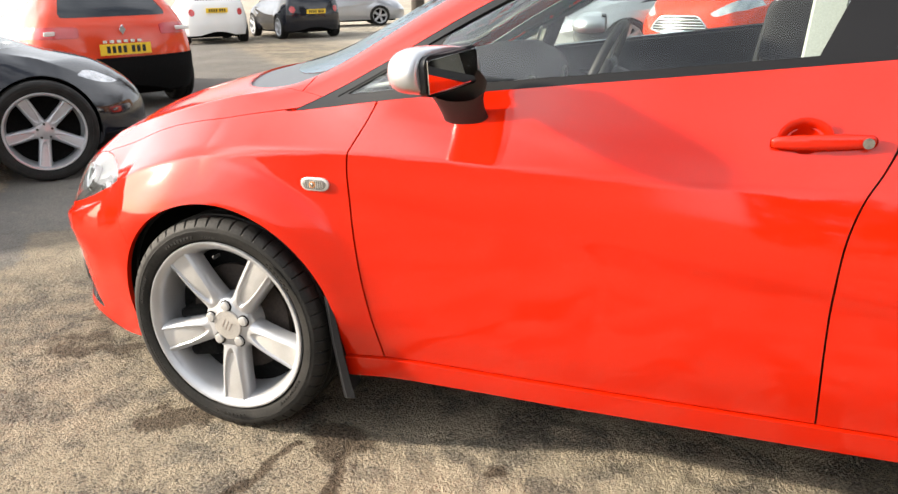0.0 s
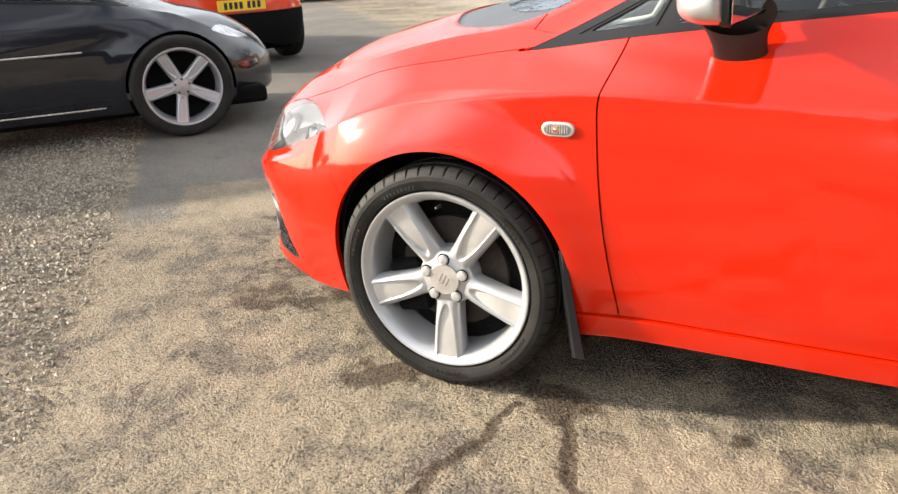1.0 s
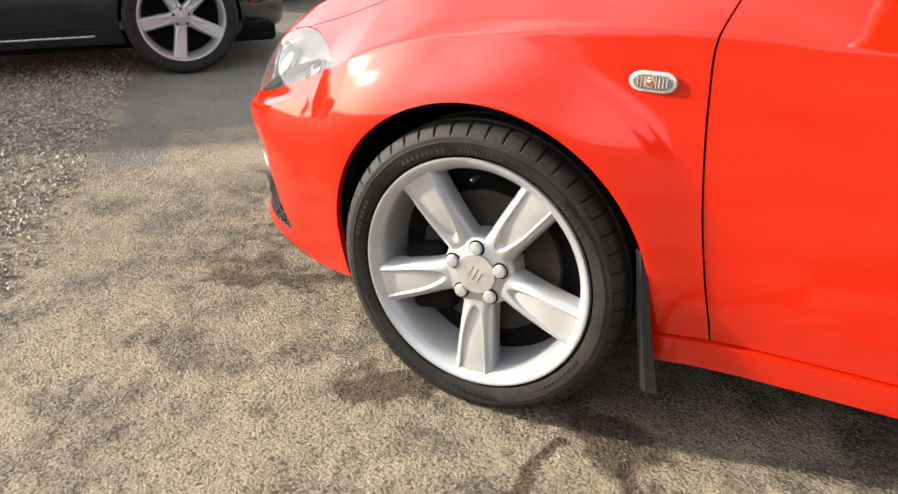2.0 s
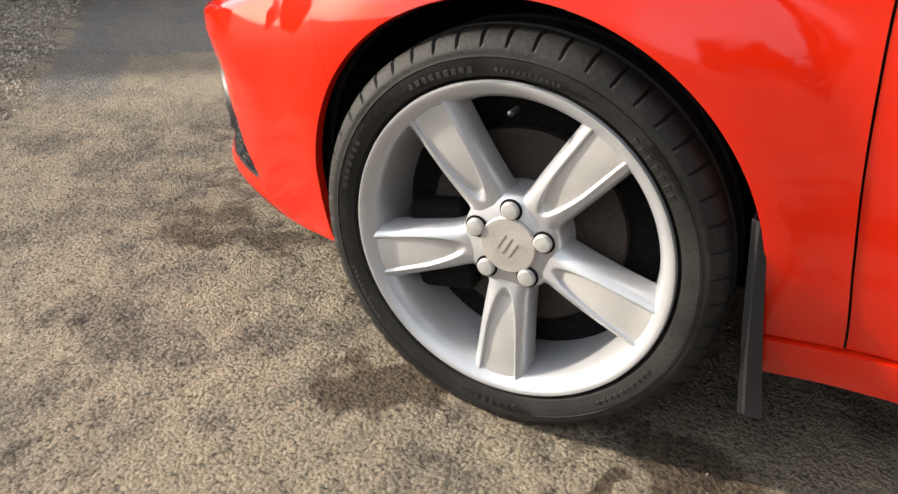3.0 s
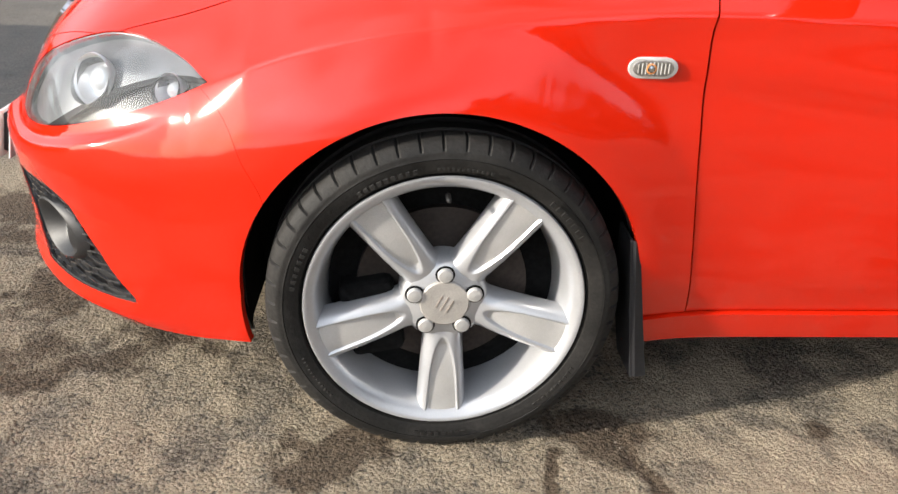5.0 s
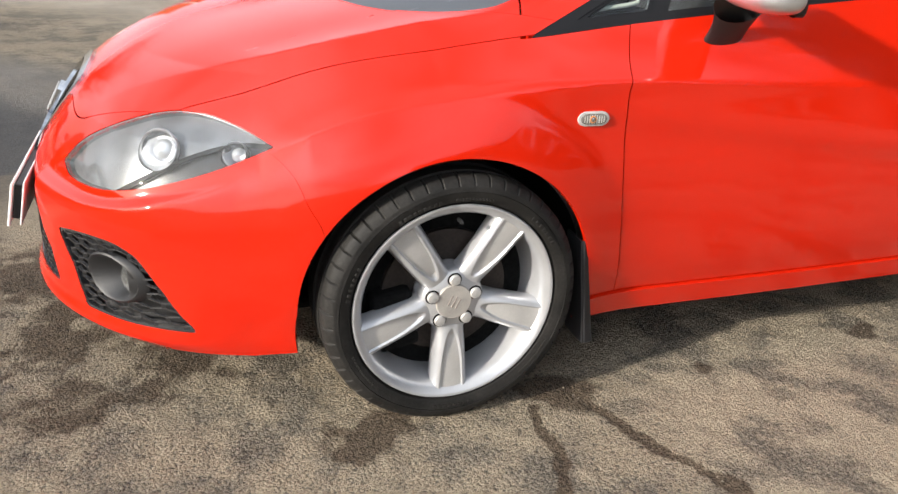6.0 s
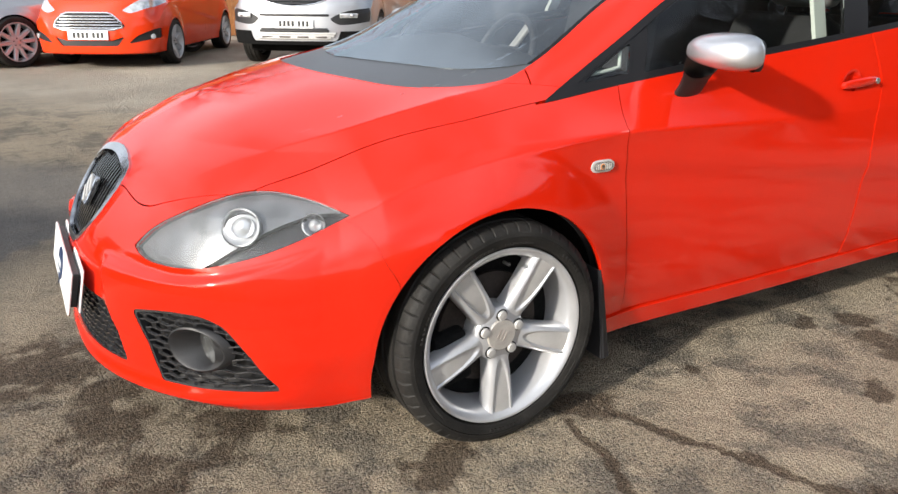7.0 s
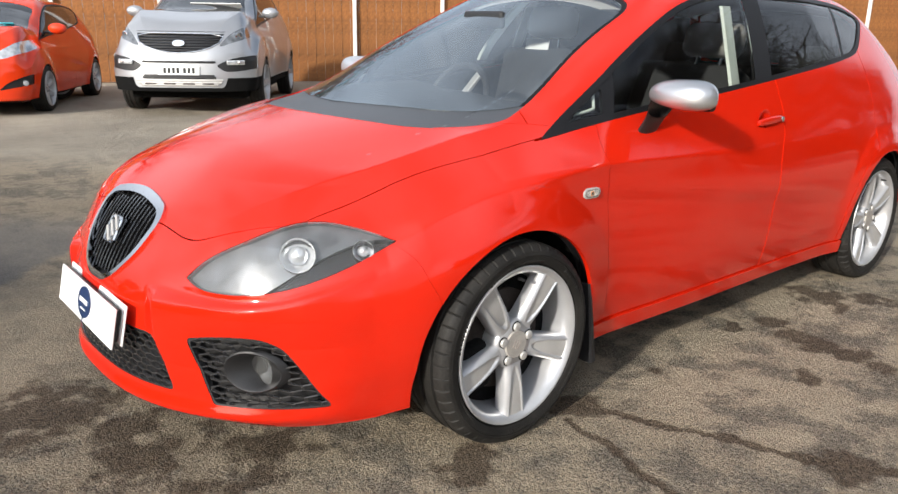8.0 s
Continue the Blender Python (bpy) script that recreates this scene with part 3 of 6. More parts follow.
def unit_hole(k):
    x0, y0, z0, r = LAMP_UNITS[k]
    return lambda x, y, z: np.sqrt((x - x0) ** 2 + (np.abs(y) - y0) ** 2 + (z - z0) ** 2) - r * 0.98


holed = cut(cut(lamp, unit_hole(0))[1], unit_hole(1))[1]
satin, dark_end = cut(holed, bezel_line)
both("headlamp_bezel", satin, LAMP_SATIN, "satin silver headlamp bezel", depth=-0.016, inset=0.022)
both("headlamp_housing", dark_end, LAMP_BLACK, "black headlamp housing", depth=-0.025, inset=0.030)
frame_, mesh_ = cut(gril, lambda x, y, z: -(f_grille(x, y, z) + 0.018))
panel("grille_frame", frame_, shape, CHROME, leon, "bright chrome grille surround", depth=0.03, inset=-0.008)
panel("grille_back", mesh_, shape, INK, leon, "black grille backing", inset=0.035)
both("fog_grille_back", cut(fog, fog_hole)[1], INK, "black backing of the fog lamp grille", inset=0.05, depth=-0.05)
both("fog_grille_rim", cut(fog, lambda x, y, z: f_fog(x, y, z) + 0.005)[1], GRILLE_BLACK, "thin grey-black rim of the fog lamp grille", inset=0.002, depth=0.02)
panel("intake_rim", cut(intake, lambda x, y, z: f_intake(x, y, z) + 0.004)[1], shape, GRILLE_BLACK, leon, "thin grey-black rim of the lower intake", inset=0.002, depth=0.02)
panel("intake_back", intake, shape, INK, leon, "black backing of the lower intake", inset=0.05, depth=-0.05)

# painted panels
bon, M = gap(M, f_bonnet, 0.0011)
panel("bonnet", bon, shape, RED, leon, "glossy red bonnet")
bump, M = gap(M, f_bumper, 0.0004)
panel("front_bumper", bump, shape, RED, leon, "glossy red front bumper with lower lip")
sill, M = gap(M, lambda x, y, z: np.where((x > 0.2) & (x < 2.4), z - 0.262, 0.3))
both("side_sill", sill, RED, "red sill below the doors", inset=-0.007)
M, front = gap(M, lambda x, y, z: np.where(z < 0.97, np.minimum(f_door(x, y, z), 0.3), -0.3), 0.0017)
pil, wing = gap(front, lambda x, y, z: -np.minimum(x - 0.174 - 0.5 * (z - 0.89), z - (BELT(x) + 0.001)))
both("front_wing", wing, RED, "glossy red front wing with a shallow dent")
rest, fd = gap(M, lambda x, y, z: np.minimum(np.minimum(x - 0.3, DOOR_REAR(z) - x), (BELT(x) + 0.012 - z) * 3))
rest2, rd = gap(rest, lambda x, y, z: np.minimum(np.minimum(np.minimum(x - 1.45, 2.44 - x), (BELT(x) + 0.012 - z) * 3), np.hypot(x - BASE, z - HUB_Z) - 0.40))
fd = cut(fd, lambda x, y, z: 0.031 - np.hypot(x - 1.410, (z - 0.877) / 0.82))[0]
both("front_door", fd, RED, "closed red front door", inset=0.0016)
both("rear_door", rd, RED, "closed red rear door")
tg, rest3 = gap(rest2, lambda x, y, z: np.where(x > 2.0, np.maximum(np.maximum(2.70 - x, 0.62 - z), np.abs(y) - (half_width(x, z) - 0.16)), 0.3))
panel("tailgate", tg, shape, RED, leon, "red tailgate")
rb, rest4 = gap(rest3, lambda x, y, z: np.maximum(2.90 - x, z - 0.62))
panel("rear_bumper", rb, shape, RED, leon, "red rear bumper")
tl, rest5 = cut(rest4, lambda x, y, z: np.maximum(np.maximum(2.98 - x, z - 0.92), 0.66 - z))
both("tail_lamp", tl, TAIL_RED, "red tail lamp")
panel("body_side", join(rest5, pil), shape, RED, leon, "red roof skin with pillars and rear quarters")


def inner(x, y, z):
    return shape(x, y, z) + 0.045


I = body_grid(inner, -0.30, 2.95, 0.50, 40, 90, 90, low=-30.0)
I = cut(I, sills)[0]
I = cut(I, lambda x, y, z: arches(x, y, z))[0]
I = cut(I, f_lamp)[1]
I = cut(I, lambda x, y, z: f_screen(x, y, z) + 0.01)[1]
I = cut(I, lambda x, y, z: f_side(x, y, z) + 0.005)[1]
I = cut(I, lambda x, y, z: np.where(z > 0.9, smax(smax(2.72 + 0.2 * y * y - x, np.abs(y) - (half_width(x, z) - 0.12), 0.05), 1.02 - z, 0.05), 0.3))[1]
I, lining = cut(I, lambda x, y, z: z - np.maximum(BELT(x) + 0.06, 1.29) - 0.4 * (x < 0.9))
panel("inner_shell", I, inner, BLACK_PLASTIC, leon, "dark inner body and cabin lining", depth=0.004)
panel("headlining", lining, inner, LINING, leon, "pale grey cloth headlining and pillar trim", depth=0.004)


# ---- wheels ----
def tyre_mesh(r_out, r_in, half, n=560):
    prof = [(half * 0.72, r_in - 0.004), (half * 0.95, r_in + 0.003), (half * 0.90, r_in + 0.006), (half * 1.03, r_in + 0.011), (half * 1.075, r_in + 0.022), (half * 1.097, (r_in + r_out) / 2 - 0.0005), (half * 1.080, (r_in + r_out) / 2), (half * 1.104, (r_in + r_out) / 2 + 0.0012), (half * 1.088, r_out - 0.030), (half * 1.093, r_out - 0.027), (half * 1.07, r_out - 0.022), (half * 1.02, r_out - 0.015), (half * 0.96, r_out - 0.008), (half * 0.86, r_out - 0.003), (half * 0.62, r_out - 0.001), (half * 0.60, r_out - 0.008), (half * 0.52, r_out - 0.008), (half * 0.50, r_out), (half * 0.12, r_out), (half * 0.10, r_out - 0.008)]
    prof = prof + [(-0.915 * a, r) for a, r in prof[::-1]]
    return revolve([(a, r) for a, r in prof], n, "y", lambda k, i: -0.006 if (k in (11, 12, 13, 26, 27, 28) and i % 11 == 0) else 0.0)


def leaf_half(s):
    """Half breadth of a spoke's scooped face, as a share of the spoke's: a tongue with a round tip."""
    if s <= 0.12:
        return 0.0
    return 0.92 * math.sqrt(max(0.0, 1 - ((0.62 - s) / 0.50) ** 2)) if s < 0.62 else 0.92


def spoke_top(s, q, w, y_of):
    """Height of a spoke's front at q across it, scooped within the tongue."""
    y = y_of(s) + 0.0035 * abs(q) ** 4
    inside = (leaf_half(s) - abs(q)) * w / 0.0050
    k = min(max(inside, 0.0), 1.0)
    return y + (0.0100 - 0.0045 * s) * min(1.0, max(0.0, (s - 0.12) / 0.10)) * k * k * (3 - 2 * k)


def spoke_mesh(r0, r1, w0, w1, y_of, ns=44, nw=33):
    """One spoke pointing up, with a scooped tongue-shaped face; its outside looks to minus y."""
    bm = bmesh.new()
    rows = []
    for i in range(ns):
        s = (i / (ns - 1)) ** 1.15
        r = r0 + (r1 - r0) * s
        w = w0 + (w1 - w0) * s**1.1 + 0.008 * max(0, 0.15 - s) / 0.15
        row = [bm.verts.new((-w - e, y_of(s) + d, r)) for e, d in ((0.012, 0.050), (0.0135, 0.030), (0.0105, 0.016), (0.0050, 0.0066))]
        for j in range(nw):
            u = 2 * j / (nw - 1) - 1
            q = math.copysign(1 - (1 - abs(u)) ** 1.35, u)
            row.append(bm.verts.new((w * q, spoke_top(s, q, w, y_of), r)))
        row += [bm.verts.new((w + e, y_of(s) + d, r)) for e, d in ((0.0050, 0.0066), (0.0105, 0.016), (0.0135, 0.030), (0.012, 0.050))]
        rows.append(row)
    for a, b in zip(rows, rows[1:]):
        for j in range(len(a) - 1):
            bm.faces.new((a[j], a[j + 1], b[j + 1], b[j]))
        bm.faces.new((a[-1], a[0], b[0], b[-1]))
    bmesh.ops.recalc_face_normals(bm, faces=bm.faces)
    return bm


def leaf_mesh(r0, r1, w0, w1, y_of):
    """The dull face laid in the scoop of a spoke."""
    bm = bmesh.new()
    ns, nw, rows = 34, 9, []
    for i in range(ns):
        s = 0.175 + 0.815 * (i / (ns - 1)) ** 1.6
        r = r0 + (r1 - r0) * s
        w = w0 + (w1 - w0) * s**1.1
        lim = max(leaf_half(s) - 0.0042 / w, 0.02)
        rows.append([bm.verts.new((w * lim * (2 * j / (nw - 1) - 1), spoke_top(s, lim * (2 * j / (nw - 1) - 1), w, y_of) - 0.0005, r)) for j in range(nw)])
    for a, b in zip(rows, rows[1:]):
        for j in range(nw - 1):
            bm.faces.new((a[j], a[j + 1], b[j + 1], b[j]))
    bmesh.ops.recalc_face_normals(bm, faces=bm.faces)
    return bm


def alloy_wheel(parent, at, flip=False, turn=0.0):
    """An 18 inch five-spoke wheel; its outside looks to minus y, or to plus y when flipped."""
    w = under(new("wheel"), parent, "silver five-spoke alloy wheel with a low-profile tyre")
    w.matrix_basis = pose(*at, 0, turn, 180 if flip else 0)
    bm = tyre_mesh(0.3125, 0.242, 0.098)
    # raised marks on the sidewall
    for start, count, step, tall in ((-33, 9, 2.6, 0.008), (-4, 12, 1.7, 0.005), (40, 7, 3.0, 0.009), (118, 10, 2.4, 0.007), (171, 8, 2.8, 0.008), (230, 12, 1.8, 0.005), (281, 7, 2.8, 0.008)):
        for k in range(count):
            mark = box(0.0075 if tall > 0.006 else 0.004, 0.003, tall, 0.0004, (0, -0.1045, 0.2635), 1)
            bmesh.ops.rotate(mark, cent=(0, 0, 0), matrix=Matrix.Rotation(radians(start + k * step), 3, "Y"), verts=mark.verts)
            piece = bpy.data.meshes.new("mark")
            mark.to_mesh(piece)
            mark.free()
            bm.from_mesh(piece)
            bpy.data.meshes.remove(piece)
    part("tyre", bm, RUBBER, w, "worn black low-profile tyre", smooth=35)
    part("rim", revolve([(-0.088, 0.2465), (-0.0930, 0.2445), (-0.0936, 0.2410), (-0.0905, 0.2360), (-0.086, 0.2300), (-0.080, 0.2245), (-0.068, 0.2195), (-0.045, 0.214), (0.02, 0.206), (0.09, 0.212), (0.10, 0.242)], 128), ALLOY, w, "silver alloy rim", smooth=50)

    def y_of(s):
        return -0.065 - 0.0225 * s**0.85 - 0.004 * math.sin(math.pi * min(s * 1.2, 1))

    for k in range(5):
        m = pose(0, 0, 0, 0, 36 + 72 * k, 0)
        part("spoke", spoke_mesh(0.050, 0.236, 0.0215, 0.0345, y_of), ALLOY, w, "", smooth=50, m=m)
        part("spoke_face", leaf_mesh(0.050, 0.236, 0.0215, 0.0345, y_of), ALLOY_DULL, w, "dull silver scooped spoke face", smooth=True, m=m)
    part("hub", revolve([(0.0, 0.080), (-0.050, 0.0795), (-0.062, 0.076), (-0.068, 0.068), (-0.069, 0.001)], 60), ALLOY, w, "", smooth=40)
    part("centre_cap", revolve([(-0.062, 0.0440), (-0.0720, 0.0440), (-0.0742, 0.0420), (-0.0752, 0.001)], 48), CAP_FACE, w, "dull round centre cap with a slanted emblem", smooth=40)
    for k in range(3):
        part("cap_emblem_bar", box(0.0030, 0.0012, 0.030 - 0.004 * abs(k - 1), 0.0006, (-0.011 + 0.011 * k, -0.0752, 0)), CAP_MARK, w, "", m=pose(0, 0, 0, 0, 28, 0))
    for k in range(5):
        t = radians(72 * k)
        c = (0.0555 * math.sin(t), 0, 0.0555 * math.cos(t))
        part("bolt_cap", revolve([(-0.055, 0.0138), (-0.0750, 0.0136), (-0.0775, 0.0115), (-0.0788, 0.0005)], 20), ALLOY_DULL, w, "", smooth=40, m=pose(*c))
        # near-black ring on the hub draws the shade in each bolt's well
        part("bolt_well_shade", revolve([(-0.0690, 0.0172), (-0.0708, 0.0170), (-0.0708, 0.0138)], 24), LINER, w, "", m=pose(*c))
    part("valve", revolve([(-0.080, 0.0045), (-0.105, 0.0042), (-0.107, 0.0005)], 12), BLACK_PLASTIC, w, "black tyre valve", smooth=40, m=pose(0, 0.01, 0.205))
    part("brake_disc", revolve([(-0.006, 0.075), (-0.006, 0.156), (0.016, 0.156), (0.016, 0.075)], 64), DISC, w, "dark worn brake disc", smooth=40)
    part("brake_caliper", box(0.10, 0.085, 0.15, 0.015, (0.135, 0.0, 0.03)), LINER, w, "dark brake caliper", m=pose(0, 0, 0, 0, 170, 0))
    # near-black disc added for the shaded void behind the spokes
    part("wheel_shade_disc", revolve([(0.010, 0.001), (0.010, 0.207)], 48), LINER, w, "black disc standing in for the shade inside the wheel")
    return w


for x, t in ((0.0, 0.0), (BASE, 23.0)):
    alloy_wheel(leon, (x, -0.752, HUB_Z), False, t)
    alloy_wheel(leon, (x, 0.752, HUB_Z), True, t)
for hx in (0.0, BASE):
    for s in (-1, 1):
        bm = bmesh.new()
        rows = []
        for i in range(41):
            a = math.pi * (-0.07 + 1.15 * i / 40)
            edge_y = float(half_width(np.float64(hx + 0.356 * math.cos(a)), np.float64(max(0.18, HUB_Z + 0.356 * math.sin(a))))) - 0.018
            rows.append([bm.verts.new((hx + r * math.cos(a), s * yy, HUB_Z + r * math.sin(a))) for yy, r in ((edge_y, 0.361), (edge_y - 0.05, 0.366), (0.52, 0.36), (0.46, 0.30), (0.44, 0.05))])
        for a, b in zip(rows, rows[1:]):
            for j in range(4):
                bm.faces.new((a[j], a[j + 1], b[j + 1], b[j]))
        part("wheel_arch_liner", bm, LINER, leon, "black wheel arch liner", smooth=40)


# ---- fittings of the hatchback ----
def surf_x(y, z, inset=0.0):
    """Where the nose lies at y and z."""
    y, z = np.asarray(y, float), np.asarray(z, float)
    lo, hi = np.full(y.shape, -1.05), np.full(y.shape, -0.25)
    for _ in range(24):
        mid = (lo + hi) / 2
        out = shape(mid, y, z) + inset > 0
        lo, hi = np.where(out, mid, lo), np.where(out, hi, mid)
    return hi


def surf_y(x, z, inset=0.0):
    """How far the left side reaches out at x and z."""
    lo, hi = 0.2, 1.1
    for _ in range(24):
        mid = (lo + hi) / 2
        if shape(np.float64(x), np.float64(-mid), np.float64(z)) + inset > 0:
            hi = mid
        else:
            lo = mid
    return lo


def bars(A, B, width, deep):
    """A thin bar from each point of A to its mate in B."""
    d = B - A
    d = d / np.maximum(np.linalg.norm(d, axis=1), 1e-9)[:, None]
    front = np.array([-1.0, 0, 0])
    s = np.cross(d, front)
    s = s / np.maximum(np.linalg.norm(s, axis=1), 1e-9)[:, None] * width / 2
    n = np.broadcast_to(np.array([deep, 0, 0]), A.shape)
    C = np.stack([A - s, A + s, A + s + n, A - s + n, B - s, B + s, B + s + n, B - s + n], 1).reshape(-1, 3)
    k = np.arange(len(A))[:, None, None] * 8
    Q = np.array([[0, 1, 5, 4], [1, 2, 6, 5], [2, 3, 7, 6], [3, 0, 4, 7]])
    return C, (k + Q).reshape(-1, 4)


def honeycomb(name, f, y0, y1, z0, z1, w, h, inset, parent, label):
    A, B = [], []
    ny, nz = int((y1 - y0) / w) + 2, int((z1 - z0) / (h * 0.75)) + 2
    for i in range(-1, ny):
        for j in range(-1, nz):
            cy, cz = y0 + w * (i + 0.5 * (j % 2)), z0 + h * 0.75 * j
            c = [(cy, cz + h / 2), (cy + w / 2, cz + h / 4), (cy + w / 2, cz - h / 4), (cy, cz - h / 2)]
            for p, q in zip(c, c[1:]):
                A.append(p), B.append(q)
    A, B = np.array(A), np.array(B)
    mid = (A + B) / 2
    keep = f(np.full(len(mid), -0.8), mid[:, 0], mid[:, 1]) < -0.003
    A, B = A[keep], B[keep]
    P = np.stack([surf_x(A[:, 0], A[:, 1], inset), A[:, 0], A[:, 1]], 1)
    Q = np.stack([surf_x(B[:, 0], B[:, 1], inset), B[:, 0], B[:, 1]], 1)
    V, F = bars(P, Q, 0.0034, 0.009)
    return under(mesh_object(name, V, F, GRILLE_BLACK, smooth=False), parent, label)


for s in (-1, 1):
    honeycomb("fog_grille", lambda x, y, z: np.maximum(f_fog(x, y, z), -fog_hole(x, y, z)), 0.40 * s if s > 0 else -0.74, 0.74 if s > 0 else -0.40, 0.25, 0.44, 0.040, 0.024, 0.004, leon, "gloss black honeycomb grille round the fog lamp")
honeycomb("intake_grille", f_intake, -0.40, 0.40, 0.25, 0.43, 0.040, 0.024, 0.005, leon, "gloss black honeycomb lower grille")
for k in range(-7, 8):
    y = 0.0235 * k
    zs = np.linspace(0.505, 0.745, 14)
    zs = zs[f_grille(np.full(14, -0.9), np.full(14, y), zs) < -0.012]
    if len(zs) > 2:
        P = np.stack([surf_x(np.full(len(zs), y), zs, 0.004), np.full(len(zs), y), zs], 1)
        V, F = bars(P[:-1], P[1:], 0.008, 0.02)
        under(mesh_object("grille_slat", V, F, GLOSS_BLACK, smooth=False), leon)
em = surf_x(0.0, 0.635)
emblem = part("emblem", box(0.085, 0.012, 0.085, 0.012), CHROME, leon, "chrome emblem with slanted bars", m=pose(float(em) - 0.008, 0, 0.635, 0, 0, -90) @ pose(0, 0, 0, -28, 0, 0))
for k in range(3):
    part("emblem_bar", box(0.060, 0.006, 0.010, 0.002, (0, 0.0075, -0.024 + 0.024 * k)), ALLOY_DULL, emblem, m=pose(float(em) - 0.008, 0, 0.635, 0, 0, -90) @ pose(0, 0, 0, -28, 0, 0) @ pose(0, 0.0, 0, 0, 38, 0) @ pose(0, -0.015, 0))
# show plate on its plinth
plate = part("number_plate", box(0.52, 0.006, 0.112, 0.002), PLATE_WHITE, leon, "blank white show plate with a navy oval", m=pose(-0.957, 0.0, 0.425, 0, 0, -92) @ pose(0, 0, 0, -12, 0, 0))
part("plate_plinth", box(0.47, 0.020, 0.092, 0.003), BLACK_PLASTIC, plate, "black plate plinth", m=pose(-0.944, 0.0, 0.425, 0, 0, -92) @ pose(0, 0, 0, -12, 0, 0))
part("plate_back", box(0.52, 0.005, 0.114, 0.002), PLATE_WHITE, plate, "second white plate behind", m=pose(-0.929, 0.0, 0.427, 0, 0, -92) @ pose(0, 0, 0, -12, 0, 0))
pm = pose(-0.957, 0.0, 0.425, 0, 0, -92) @ pose(0, 0, 0, -12, 0, 0)
oval = [(0.058 * math.cos(a), 0.046 * math.sin(a)) for a in np.linspace(0, 2 * math.pi, 40, endpoint=False)]
part("plate_oval", extrude_outline(oval, -0.003), NAVY, plate, "navy oval", m=pm @ pose(0, -0.0032, 0.004))
for k, w in ((0.008, 0.072), (-0.016, 0.044)):
    part("plate_bar", box(w, 0.002, 0.013 if k > 0 else 0.004, 0.0005, (0, -0.0072, k)), PLATE_WHITE, plate, "", m=pm)
    part("plate_mark", box(0.006, 0.002, 0.034, 0.0008, (-0.004, -0.0045, -0.040)), NAVY, plate, "", m=pm) if k > 0 else None
